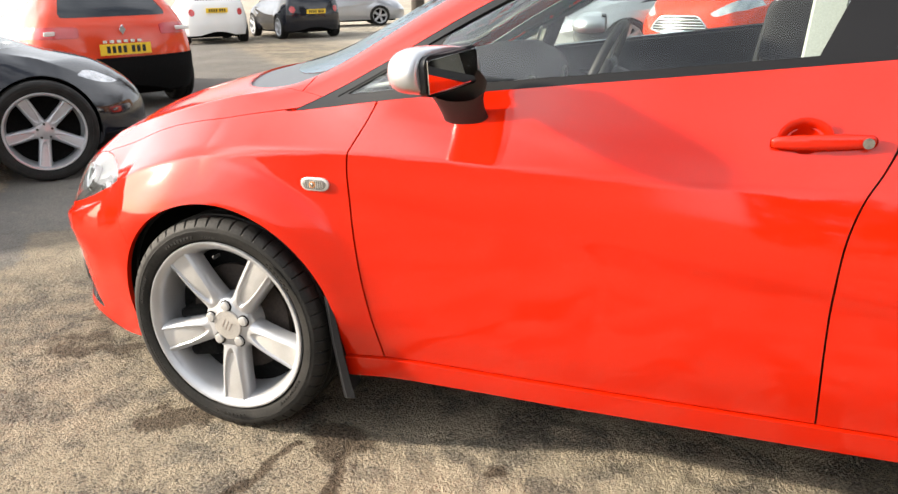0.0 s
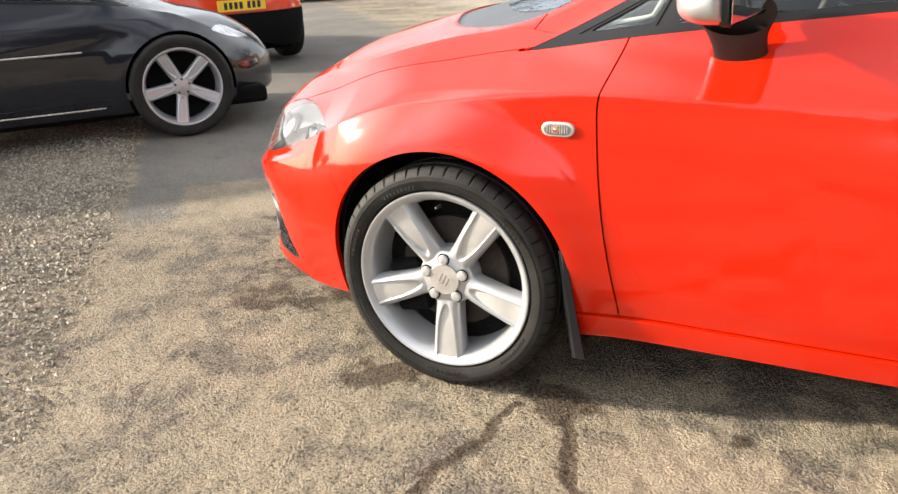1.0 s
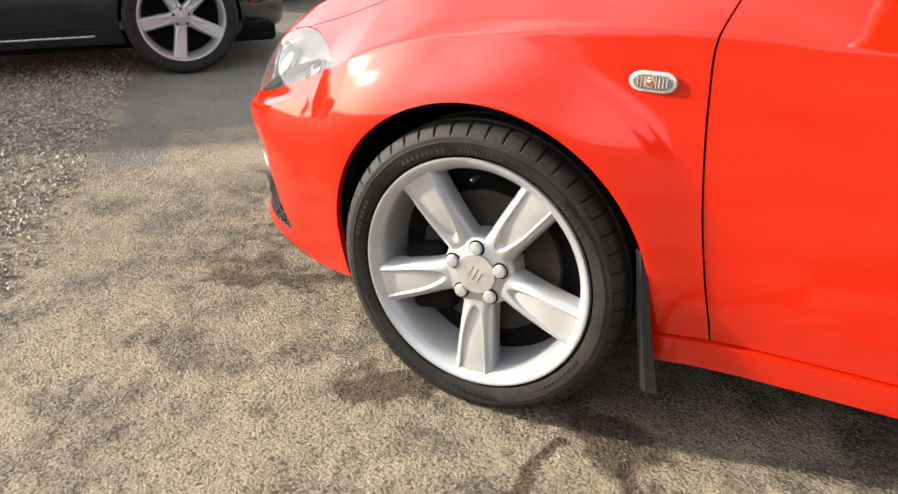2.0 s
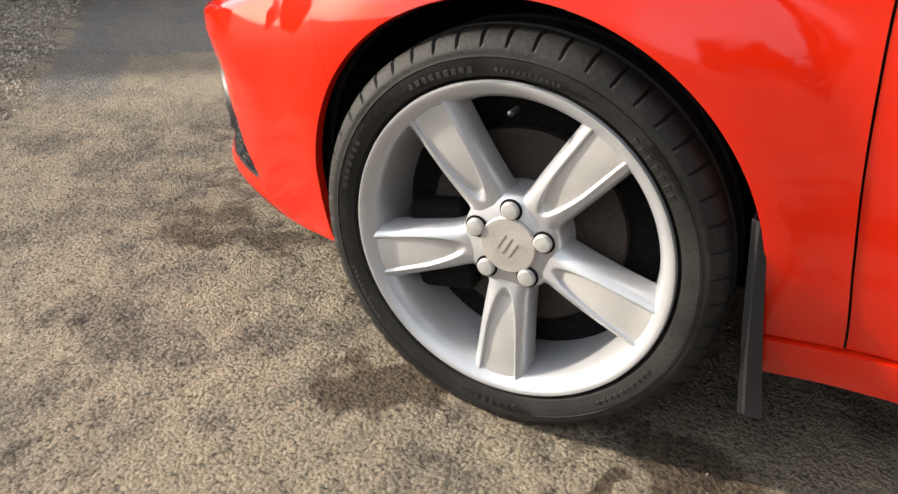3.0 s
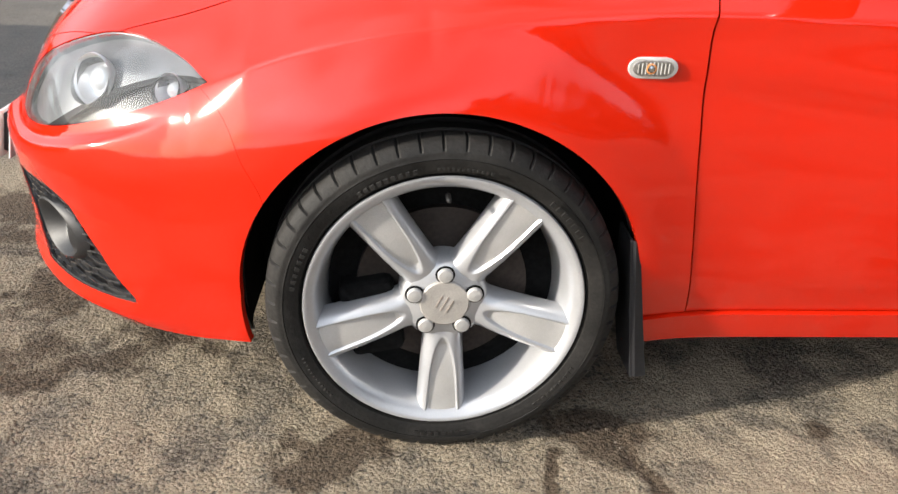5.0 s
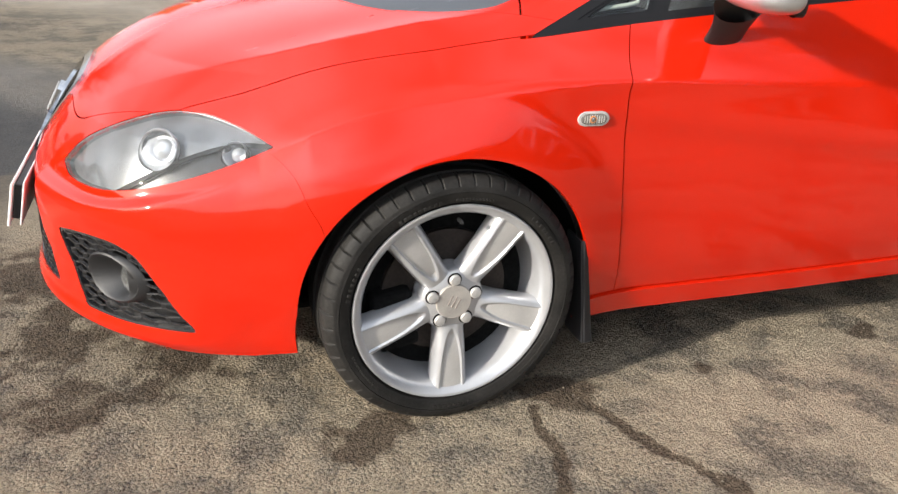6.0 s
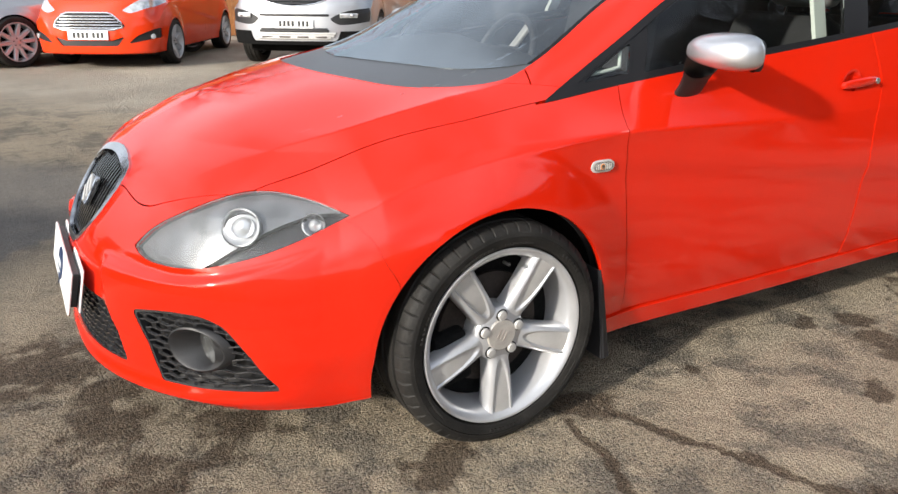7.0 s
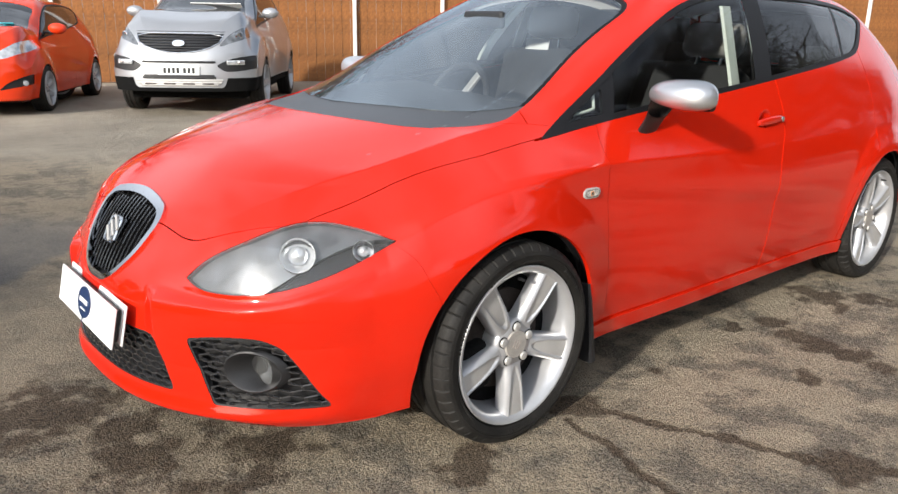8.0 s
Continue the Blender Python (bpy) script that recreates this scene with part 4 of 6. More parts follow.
# fog lamps, headlamp insides, side repeaters
for s in (-1, 1):
    yc, zc, xl = FOG_Y, FOG_Z, -0.700
    bm = bmesh.new()
    rows = []
    for a in np.linspace(0, 2 * math.pi, 40, endpoint=False):
        ca, sa = math.cos(a), math.sin(a)
        row = []
        for r, d in ((0.061, 0.012), (0.060, -0.004), (0.056, -0.007), (0.052, -0.003)):
            y, z = yc + r * ca, zc + r * sa
            row.append(bm.verts.new((float(surf_x(y, z)) + d, s * y, z)))
        row.append(bm.verts.new((xl, s * (yc + 0.042 * ca), zc + 0.042 * sa)))
        rows.append(row)
    for a, b in zip(rows, rows[1:] + rows[:1]):
        for k in range(4):
            bm.faces.new((a[k], a[k + 1], b[k + 1], b[k]))
    bmesh.ops.recalc_face_normals(bm, faces=bm.faces)
    fg = part("fog_lamp", bm, BLACK_PLASTIC, leon, "round fog lamp in a deep black bezel", smooth=50)
    m = pose(xl, s * yc, zc)
    part("fog_lens", revolve([(-0.016, 0.001), (-0.012, 0.021), (0.001, 0.042)], 32, "x"), LAMP_LENS, fg, "clear fog lamp lens", smooth=60, m=m.copy()).visible_shadow = False
    part("fog_reflector", revolve([(0.020, 0.001), (0.015, 0.022), (0.002, 0.042)], 32, "x"), LAMP_SATIN, fg, "bright fog lamp reflector", smooth=60, m=m.copy())
    for x, y, z, r in LAMP_UNITS:
        # each unit looks out along the corner of the body
        N = gradient(shape, np.array([[x, y, z]]))[0]
        away = Vector((N[0], N[1] * s, N[2] * 0.5)).normalized()
        m = Matrix.Translation(Vector((x, s * y, z)) - away * 0.030) @ away.to_track_quat("X", "Z").to_matrix().to_4x4()
        hl = part("headlamp_reflector", revolve([(-0.016, 0.001), (-0.014, r * 0.5), (-0.006, r * 0.82), (0.010, r * 0.97), (0.015, r), (0.018, r * 0.97), (0.014, r * 0.90)], 40, "x"), LAMP_INNER, leon, "bright round headlamp reflector", smooth=50, m=m.copy())
        part("headlamp_bulb", revolve([(-0.014, r * 0.55), (-0.002, r * 0.54), (0.008, r * 0.36), (0.012, 0.0005)], 24, "x"), LAMP_INNER, hl, "", smooth=60, m=m.copy())
    y = surf_y(0.315, 0.73)
    rim_pts = [(0.018 * (1 if c > 0 else -1) + 0.022 * c, 0.017 * d) for c, d in ((math.cos(a), math.sin(a)) for a in np.linspace(0, 2 * math.pi, 32, endpoint=False) + 0.05)]
    m = pose(0.314, s * (y - 0.004), 0.731, 0, 0, 0 if s < 0 else 180) @ pose(0, 0, 0, 0, 0, -2)
    rp = part("side_repeater", extrude_outline(rim_pts, -0.009, 0.002), REPEATER_RIM, leon, "bright-rimmed clear side repeater with an amber bulb", m=m.copy())
    part("repeater_lens", extrude_outline([(x * 0.82, z * 0.74) for x, z in rim_pts], -0.004, 0.0012), REPEATER_LENS, rp, "clear ribbed lens", m=m @ pose(0, -0.0075, 0))
    for k in range(9):
        part("lens_rib", box(0.0016, 0.002, 0.020 - 0.0013 * abs(k - 4), 0.0004, (-0.024 + 0.006 * k, -0.0122, 0.0)), REPEATER_RIM, rp, m=m.copy())
    part("repeater_bulb", revolve([(-0.0100, 0.0085), (-0.0135, 0.0082), (-0.0140, 0.0060)], 20), AMBER, rp, "amber bulb ring", m=m @ pose(-0.004, 0, 0))
    part("bulb_tip", revolve([(-0.0110, 0.0055), (-0.0145, 0.0045), (-0.0155, 0.0005)], 16), CHROME, rp, m=m @ pose(-0.004, 0, 0))
    # mud flaps behind the front wheels
    flap = [(-0.829, 0.148), (-0.74, 0.153), (-0.725, 0.30), (-0.76, 0.44), (-0.829, 0.435), (-0.832, 0.30)]
    bm = extrude_outline(flap, 0.006, 0.0015)
    for v in bm.verts:
        v.co = (0.358 - v.co.y - (v.co.z - 0.148) * 0.13 + 0.10 * (v.co.z - 0.29) ** 2, -s * v.co.x, v.co.z)
    lip = []
    for z in np.linspace(0.150, 0.434, 12):
        x0 = 0.358 - (z - 0.148) * 0.13 + 0.10 * (z - 0.29) ** 2
        y0 = float(np.interp(z, (0.148, 0.30, 0.435), (0.829, 0.832, 0.829)))
        wide = 0.026 - 0.045 * (z - 0.148)
        lip.append([bm.verts.new((x0 + dx, s * (y0 + dy), z)) for dx, dy in ((-0.004, -0.002), (0.004, 0.0025), (wide, -0.002), (wide, -0.006), (0.004, -0.002))])
    for a, b in zip(lip, lip[1:]):
        for k in range(5):
            bm.faces.new((a[k], a[(k + 1) % 5], b[(k + 1) % 5], b[k]))
    bm.faces.new(lip[0])
    bm.faces.new(lip[-1])
    bmesh.ops.recalc_face_normals(bm, faces=bm.faces)
    part("mud_flap", bm, FLAP, leon, "scuffed grey-black plastic mud flap with a folded outer edge")
    # door handles
    for hx, z in ((1.440, 0.878),):
        y = surf_y(hx, z)
        cup = part("handle_recess", revolve([(0.002, 0.046), (-0.0005, 0.052), (-0.001, 0.044), (0.010, 0.03), (0.016, 0.001)], 28), RED, leon, "red handle recess", smooth=50, m=pose(hx - 0.030, s * y, z + 0.003, 0, 0, 0 if s < 0 else 180) @ Matrix.Diagonal((1.0, 1, 0.82, 1)))
        grip = box(0.190, 0.020, 0.030, 0.0095, seg=3)
        bmesh.ops.subdivide_edges(grip, edges=[e for e in grip.edges if abs(e.verts[0].co.x - e.verts[1].co.x) > 0.1], cuts=6)
        for v in grip.verts:
            u = abs(v.co.x) / 0.095
            v.co.z *= 1.0 - 0.28 * u**3
            v.co.y += (-1 if v.co.y < 0 else 1) * 0.005 * u**2 * (1 if v.co.y < 0 else 0.4) * -1
        part("door_handle", grip, RED, leon, "red door handle", smooth=60, m=pose(hx, s * (y + 0.012), z, 0, 0, 0 if s < 0 else 180) @ pose(0, 0, 0, 0, -3, 0))
        part("handle_lock", revolve([(-0.003, 0.011), (-0.006, 0.0105), (-0.0065, 0.0005)], 20), CHROME, leon, "", m=pose(hx + 0.078, s * (y + 0.020), z + 0.003, 0, 0, 0 if s < 0 else 180))
    # door mirrors
    bm = bmesh.new()
    bmesh.ops.create_uvsphere(bm, u_segments=36, v_segments=24, radius=1)
    for v in bm.verts:
        p = v.co
        q = Vector((math.copysign(abs(p.x) ** 0.85, p.x), math.copysign(abs(p.y) ** 0.72, p.y), math.copysign(abs(p.z) ** 0.78, p.z)))
        q.x = min(q.x, 0.42)
        v.co = (q.x * 0.090 * (1 - 0.25 * max(0, -q.y)), q.y * 0.122, q.z * (0.055 + 0.007 * q.y * -1) * (1.0 if q.z > 0 else 0.72) - 0.006 * q.y)
    mm = pose(0.672, s * 0.890, 1.014, 0, 0, 0) @ pose(0, 0, 0, 4 * -s, 0, -14 * -s) @ Matrix.Diagonal((1, -s, 1, 1))
    head = part("door_mirror", bm, SILVER, leon, "rounded silver door mirror", smooth=60, m=mm)
    part("mirror_rim", box(0.022, 0.196, 0.082, 0.020, (0.034, 0.0, 0.004), 4), BLACK_PLASTIC, head, "black mirror rim", smooth=50, m=mm)
    part("mirror_glass", box(0.003, 0.180, 0.068, 0.0012, (0.0450, 0.0, 0.004)), MIRROR, head, "mirror glass", m=mm)
    bm = bmesh.new()
    rows = []
    for i in range(12):
        t = i / 11
        cx, cy, cz = 0.690 - 0.010 * t, -0.742 - 0.062 * t, 0.882 + 0.100 * t ** 1.1
        ry, rz = 0.056 - 0.008 * t + 0.030 * t**3, 0.074
        rows.append([bm.verts.new((cx + ry * math.cos(a), s * -1 * (cy - 0.012 * math.sin(a)), cz + rz * 0.62 * math.sin(a))) for a in np.linspace(0, 2 * math.pi, 20, endpoint=False)])
    for a, b in zip(rows, rows[1:]):
        for i in range(20):
            bm.faces.new((a[i], a[(i + 1) % 20], b[(i + 1) % 20], b[i]))
    bmesh.ops.recalc_face_normals(bm, faces=bm.faces)
    part("mirror_foot", bm, BLACK_PLASTIC, head, "black mirror foot", smooth=60)
# underside
part("underbody", box(3.4, 1.16, 0.03, 0.01, (1.35, 0, 0.225)), LINER, leon, "dark underbody")

# ---- cabin ----
def seat(y, at=(0, 0), rake=20):
    st = under(new("front_seat"), leon, "black cloth sports seat")
    st.location = (at[0], y, at[1])
    bm = box(0.50, 0.50, 0.17, 0.05, (1.22, 0, 0.47), 4)
    for v in bm.verts:
        if v.co.z > 0.48:
            v.co.z += 0.045 * (abs(v.co.y) / 0.25) ** 2 + 0.03 * (1.47 - v.co.x - 0.25)
    part("cushion", bm, CLOTH, st, "", smooth=50)
    bm = box(0.15, 0.50, 0.62, 0.055, (0, 0, 0.31), 4)
    for v in bm.verts:
        v.co.x -= 0.05 * (abs(v.co.y) / 0.25) ** 2 * (v.co.x < 0.02)
        v.co.y *= 1 - 0.16 * max(0, v.co.z - 0.3) / 0.3
    part("backrest", bm, CLOTH, st, "", smooth=50, m=pose(1.46, 0, 0.47, 0, rake, 0))
    part("headrest", box(0.10, 0.28, 0.15, 0.04, (0, 0, 0.75), 4), PAPER if y > 0 else GREY_CLOTH, st, "headrest in a white paper cover" if y > 0 else "padded headrest", smooth=50, m=pose(1.46, 0, 0.47, 0, rake, 0))
    if y > 0:
        part("paper_cover", box(0.006, 0.15, 0.15, 0.002, (-0.088, 0, 0.58)), PAPER, st, "white paper hanging over the backrest", m=pose(1.46, 0, 0.47, 0, rake, 0))
    for q in (-0.06, 0.06):
        part("headrest_post", revolve([(0.60, 0.006), (0.70, 0.006)], 10, "z"), CHROME, st, "", m=pose(1.46, q, 0.47, 0, rake, 0))


seat(-0.36)
seat(0.39, (-0.13, 0.035), 11)
bench = under(new("rear_bench"), leon, "black cloth rear bench")
part("bench_cushion", box(0.48, 1.22, 0.18, 0.05, (2.10, 0, 0.47), 3), CLOTH, bench, "", smooth=50)
part("bench_back", box(0.14, 1.22, 0.60, 0.05, (0, 0, 0.30), 3), CLOTH, bench, "", smooth=50, m=pose(2.36, 0, 0.47, 0, 22, 0))
for y in (-0.36, 0.0, 0.36):
    part("bench_headrest", box(0.08, 0.24, 0.13, 0.035, (0, 0, 0.66), 3), CLOTH, bench, "", smooth=50, m=pose(2.36, y, 0.47, 0, 22, 0))
bm = bmesh.new()
rows = []
for i in range(25):
    y = -0.66 + 1.32 * i / 24
    bulge = 0.05 * math.exp(-(((y - 0.36) / 0.2) ** 2)) + 0.02 * math.exp(-((y / 0.16) ** 2))
    prof = [(0.10, 0.90), (0.25, 0.955), (0.45, 0.965 + bulge * 0.5), (0.56, 0.945 + bulge), (0.615, 0.90 + bulge * 0.5), (0.62, 0.82), (0.60, 0.70), (0.56, 0.56), (0.40, 0.50)]
    row = []
    for px, pz in prof:
        # keep the ends well inside the body
        while pz > 0.5 and shape(np.float64(px), np.float64(y), np.float64(pz)) > -0.035:
            pz -= 0.005
        row.append(bm.verts.new((px, y, pz)))
    rows.append(row)
for a, b in zip(rows, rows[1:]):
    for j in range(8):
        bm.faces.new((a[j], a[j + 1], b[j + 1], b[j]))
bmesh.ops.recalc_face_normals(bm, faces=bm.faces)
dash = part("dashboard", bm, DASH, leon, "black moulded dashboard", smooth=60)
for y, z in ((-0.55, 0.845), (-0.085, 0.86), (0.085, 0.86), (0.57, 0.845)):
    vent = part("air_vent", revolve([(0.0, 0.040), (0.014, 0.038), (0.014, 0.034), (0.0, 0.032)], 28, "x"), ALLOY_DULL, dash, "round grey-rimmed air vent", smooth=50, m=pose(0.615, y, z))
    for q in (-0.018, 0.0, 0.018):
        part("vent_slat", box(0.008, 0.060, 0.005, 0.001, (0.006, 0, q)), BLACK_PLASTIC, vent, m=pose(0.615, y, z))
part("centre_stack", box(0.05, 0.25, 0.26, 0.02, (0.62, 0, 0.70), 3), BLACK_PLASTIC, dash, "black centre stack")
part("centre_tunnel", box(0.95, 0.17, 0.22, 0.04, (1.05, 0, 0.42), 3), BLACK_PLASTIC, leon, "black centre tunnel", smooth=50)
part("gear_lever", revolve([(0.0, 0.03), (0.05, 0.012), (0.16, 0.010), (0.17, 0.022), (0.205, 0.024), (0.215, 0.012), (0.217, 0.001)], 20, "z"), BLACK_PLASTIC, leon, "gear lever with a silver-topped knob", smooth=40, m=pose(0.98, 0.0, 0.52, 0, -10, 0))
part("hand_brake", box(0.24, 0.03, 0.032, 0.012, (0, 0, 0), 3), BLACK_PLASTIC, leon, "black handbrake lever", m=pose(1.25, 0.03, 0.57, 0, -12, 0))
wm = pose(0.80, 0.36, 0.88, 0, -66, 0)
ring = [(0.185 * math.cos(a), 0.185 * math.sin(a), 0) for a in np.linspace(0, 2 * math.pi, 48, endpoint=False)]
sw_ob = tube([tuple(wm @ Vector(p)) for p in ring], 0.015, "steering_wheel", BLACK_PLASTIC, leon, "black three-spoke steering wheel", cyclic=True)
part("wheel_boss", box(0.13, 0.15, 0.045, 0.02, (0, 0, -0.012), 3), BLACK_PLASTIC, sw_ob, "", smooth=50, m=wm)
for a in (90, 210, 330):
    part("wheel_spoke", box(0.13, 0.036, 0.018, 0.006, (0.115, 0, -0.005)), ALLOY_DULL, sw_ob, "grey wheel spoke", m=wm @ pose(0, 0, 0, 0, 0, a))
part("steering_column", revolve([(0.0, 0.045), (-0.22, 0.055)], 20, "z"), BLACK_PLASTIC, leon, "", m=wm)
part("rear_view_mirror", box(0.03, 0.22, 0.065, 0.014, (0.62, 0, 1.245), 3), BLACK_PLASTIC, leon, "black interior mirror")
part("cabin_floor", box(2.6, 1.40, 0.02, 0.0, (1.35, 0, 0.28)), LINER, leon, "dark carpet")
part("paper_mat", box(0.42, 0.50, 0.004, 0.001, (0.82, -0.38, 0.296)), PLATE_WHITE, leon, "white paper floor mat")
BELT_PALE = material("pale_pillar_trim", (0.50, 0.53, 0.49), rough=0.6, grain=0.1, grain_size=300, wear=0.1)
for s in (-1, 1):
    bm = bmesh.new()
    rows = []
    for z in np.linspace(0.96, 1.315, 9):
        x, y = 1.425 + 0.12 * (z - 1.0), -0.650 + 0.33 * (z - 1.0)
        rows.append([bm.verts.new((x + dx, -s * (y + dy), z)) for dx, dy in ((-0.034, 0.012), (-0.030, 0.0), (0.030, 0.0), (0.034, 0.012))])
    for a, b in zip(rows, rows[1:]):
        for k in range(3):
            bm.faces.new((a[k], a[k + 1], b[k + 1], b[k]))
    bmesh.ops.recalc_face_normals(bm, faces=bm.faces)
    bmesh.ops.solidify(bm, geom=bm.faces[:], thickness=0.004)
    part("pillar_trim", bm, BELT_PALE, leon, "pale inner trim of the centre pillar", smooth=40)


# a pale tube draws the reflection seen in each quarter glass
for s in (-1, 1):
    pts = []
    for x, z in ((0.345, 0.945), (0.40, 0.951), (0.46, 0.960), (0.487, 0.966), (0.497, 0.985), (0.515, 1.025)):
        pts.append((x, s * (surf_y(x, z) - 0.026), z))
    tube(pts, 0.0055, "quarter_reflection", BELT_PALE, leon, "pale strip drawn for a reflection in the quarter glass")


# ---- ground ----
def ground_material():
    m = bpy.data.materials.new("worn_tarmac")
    m.use_nodes = True
    n, l = m.node_tree.nodes, m.node_tree.links
    b = n["Principled BSDF"]
    geo = n.new("ShaderNodeNewGeometry")

    def noise_tex(scale, detail, rough=0.55):
        t = n.new("ShaderNodeTexNoise")
        t.inputs["Scale"].default_value, t.inputs["Detail"].default_value, t.inputs["Roughness"].default_value = scale, detail, rough
        l.new(geo.outputs["Position"], t.inputs["Vector"])
        return t

    def ramped(src, a, c, lo=0.0, hi=1.0):
        r = n.new("ShaderNodeMapRange")
        r.interpolation_type = "SMOOTHSTEP"
        r.inputs["From Min"].default_value, r.inputs["From Max"].default_value = a, c
        r.inputs["To Min"].default_value, r.inputs["To Max"].default_value = lo, hi
        l.new(src, r.inputs["Value"])
        return r.outputs["Result"]

    def mixed(fac, a, c, blend="MIX"):
        x = n.new("ShaderNodeMix")
        x.data_type, x.blend_type = "RGBA", blend
        for sock, v in ((x.inputs[0], fac), (x.inputs[6], a), (x.inputs[7], c)):
            if isinstance(v, (float, int)):
                sock.default_value = v
            elif isinstance(v, tuple):
                sock.default_value = (*v, 1)
            else:
                l.new(v, sock)
        return x.outputs[2]

    def joined(op, a, c=0.0):
        x = n.new("ShaderNodeMath")
        x.operation = op
        for sock, v in ((x.inputs[0], a), (x.inputs[1], c)):
            if isinstance(v, (float, int)):
                sock.default_value = v
            else:
                l.new(v, sock)
        return x.outputs[0]

    stones = n.new("ShaderNodeTexVoronoi")
    stones.inputs["Scale"].default_value = 135
    l.new(geo.outputs["Position"], stones.inputs["Vector"])
    crust = noise_tex(88, 7, 0.72)
    tint = noise_tex(120, 3)
    grit = noise_tex(330, 4, 0.7)
    patch = noise_tex(1.7, 9, 0.64)
    speck = noise_tex(7.0, 9, 0.72)
    broad = noise_tex(0.33, 5)
    # bound dust lies over the chippings; where worn off, dark binder and painted gap shade show
    cover = joined("ADD", joined("MULTIPLY", patch.outputs["Fac"], 0.62), joined("MULTIPLY", speck.outputs["Fac"], 0.58))
    worn = ramped(joined("ADD", cover, joined("MULTIPLY", crust.outputs["Fac"], 0.26)), 0.690, 0.805)
    level = joined("ADD", crust.outputs["Fac"], joined("MULTIPLY", worn, -0.075))
    chip = n.new("ShaderNodeSeparateColor")
    l.new(stones.outputs["Color"], chip.inputs[0])
    dusty = mixed(ramped(tint.outputs["Fac"], 0.3, 0.7), (0.256, 0.207, 0.145), (0.386, 0.324, 0.238))
    binder_shade = mixed(ramped(grit.outputs["Fac"], 0.35, 0.65), (0.062, 0.052, 0.041), (0.16, 0.140, 0.112))
    chips = mixed(chip.outputs[0], (0.105, 0.090, 0.072), (0.265, 0.232, 0.185))
    col = mixed(joined("MULTIPLY", worn, 0.80), dusty, chips)
    # low spots and gaps between chippings are darkened in the colour, as if shaded
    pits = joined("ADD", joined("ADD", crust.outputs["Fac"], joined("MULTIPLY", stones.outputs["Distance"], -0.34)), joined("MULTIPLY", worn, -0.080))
    col = mixed(ramped(pits, 0.165, 0.275), binder_shade, col)
    # a smooth dark re-laid strip, and damp stains with a painted shadow among them
    sep = n.new("ShaderNodeSeparateXYZ")
    l.new(geo.outputs["Position"], sep.inputs[0])
    across = joined("ADD", joined("ADD", joined("MULTIPLY", sep.outputs[0], 0.735), joined("MULTIPLY", sep.outputs[1], 0.68)), 1.58)
    along = joined("ADD", joined("ADD", joined("MULTIPLY", sep.outputs[0], -0.68), joined("MULTIPLY", sep.outputs[1], 0.735)), -2.185)
    ragged = joined("MULTIPLY", joined("ADD", speck.outputs["Fac"], -0.5), 0.22)
    across, along = joined("ADD", across, ragged), joined("ADD", along, ragged)
    band = joined("MULTIPLY", ramped(across, 0.29, 0.24), ramped(along, -1.0, -0.8))
    relaid = joined("MULTIPLY", joined("MAXIMUM", band, ramped(along, -0.36, -0.28)), ramped(across, -0.02, 0.03))
    relaid = joined("MULTIPLY", relaid, ramped(across, 3.6, 3.0))
    swept = joined("MULTIPLY", joined("MULTIPLY", ramped(along, -1.35, -0.95), ramped(across, 0.20, 0.32)), joined("SUBTRACT", 1.0, relaid))
    swept = joined("MULTIPLY", swept, ramped(across, 2.6, 2.0))
    col = mixed(joined("MULTIPLY", swept, 0.50), col, dusty)
    fine_col = mixed(ramped(tint.outputs["Fac"], 0.3, 0.7), (0.128, 0.120, 0.111), (0.222, 0.209, 0.192))
    col = mixed(joined("MULTIPLY", relaid, 0.8), col, fine_col)
    # pale silt lies beside the doors and on the open lane
    col = mixed(joined("MULTIPLY", joined("MULTIPLY", ramped(joined("ADD", sep.outputs[0], ragged), 0.38, 0.62), joined("SUBTRACT", 1.0, worn)), 0.55), col, (0.40, 0.335, 0.245))
    col = mixed(joined("MULTIPLY", ramped(across, 4.6, 6.2), 0.75), col, mixed(ramped(tint.outputs["Fac"], 0.3, 0.7), (0.37, 0.325, 0.262), (0.47, 0.42, 0.345)))
    stain_shade_attr = n.new("ShaderNodeAttribute")
    stain_shade_attr.attribute_name = "stain_shade"
    # damp marks, and the saloon's shadow painted through the same mask
    damp = ramped(joined("ADD", stain_shade_attr.outputs["Fac"], joined("MULTIPLY", joined("ADD", speck.outputs["Fac"], -0.5), 1.3)), 0.10, 0.42)
    col = mixed(joined("MULTIPLY", damp, 0.86), col, mixed(ramped(crust.outputs["Fac"], 0.35, 0.6), (0.024, 0.016, 0.010), (0.115, 0.082, 0.054)))
    far = ramped(broad.outputs["Fac"], 0.40, 0.62, 0.80, 1.10)
    col = mixed(1.0, col, far, "MULTIPLY")
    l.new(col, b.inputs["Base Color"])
    b.inputs["Roughness"].default_value = 0.92
    b.inputs["Specular IOR Level"].default_value = 0.25
    hgt = joined("ADD", joined("MULTIPLY", stones.outputs["Distance"], -1.0), joined("MULTIPLY", crust.outputs["Fac"], 2.2))
    hgt = joined("ADD", hgt, joined("MULTIPLY", grit.outputs["Fac"], 0.35))
    bp = n.new("ShaderNodeBump")
    bp.inputs["Distance"].default_value = 0.0115
    bp.inputs["Strength"].default_value = 0.92
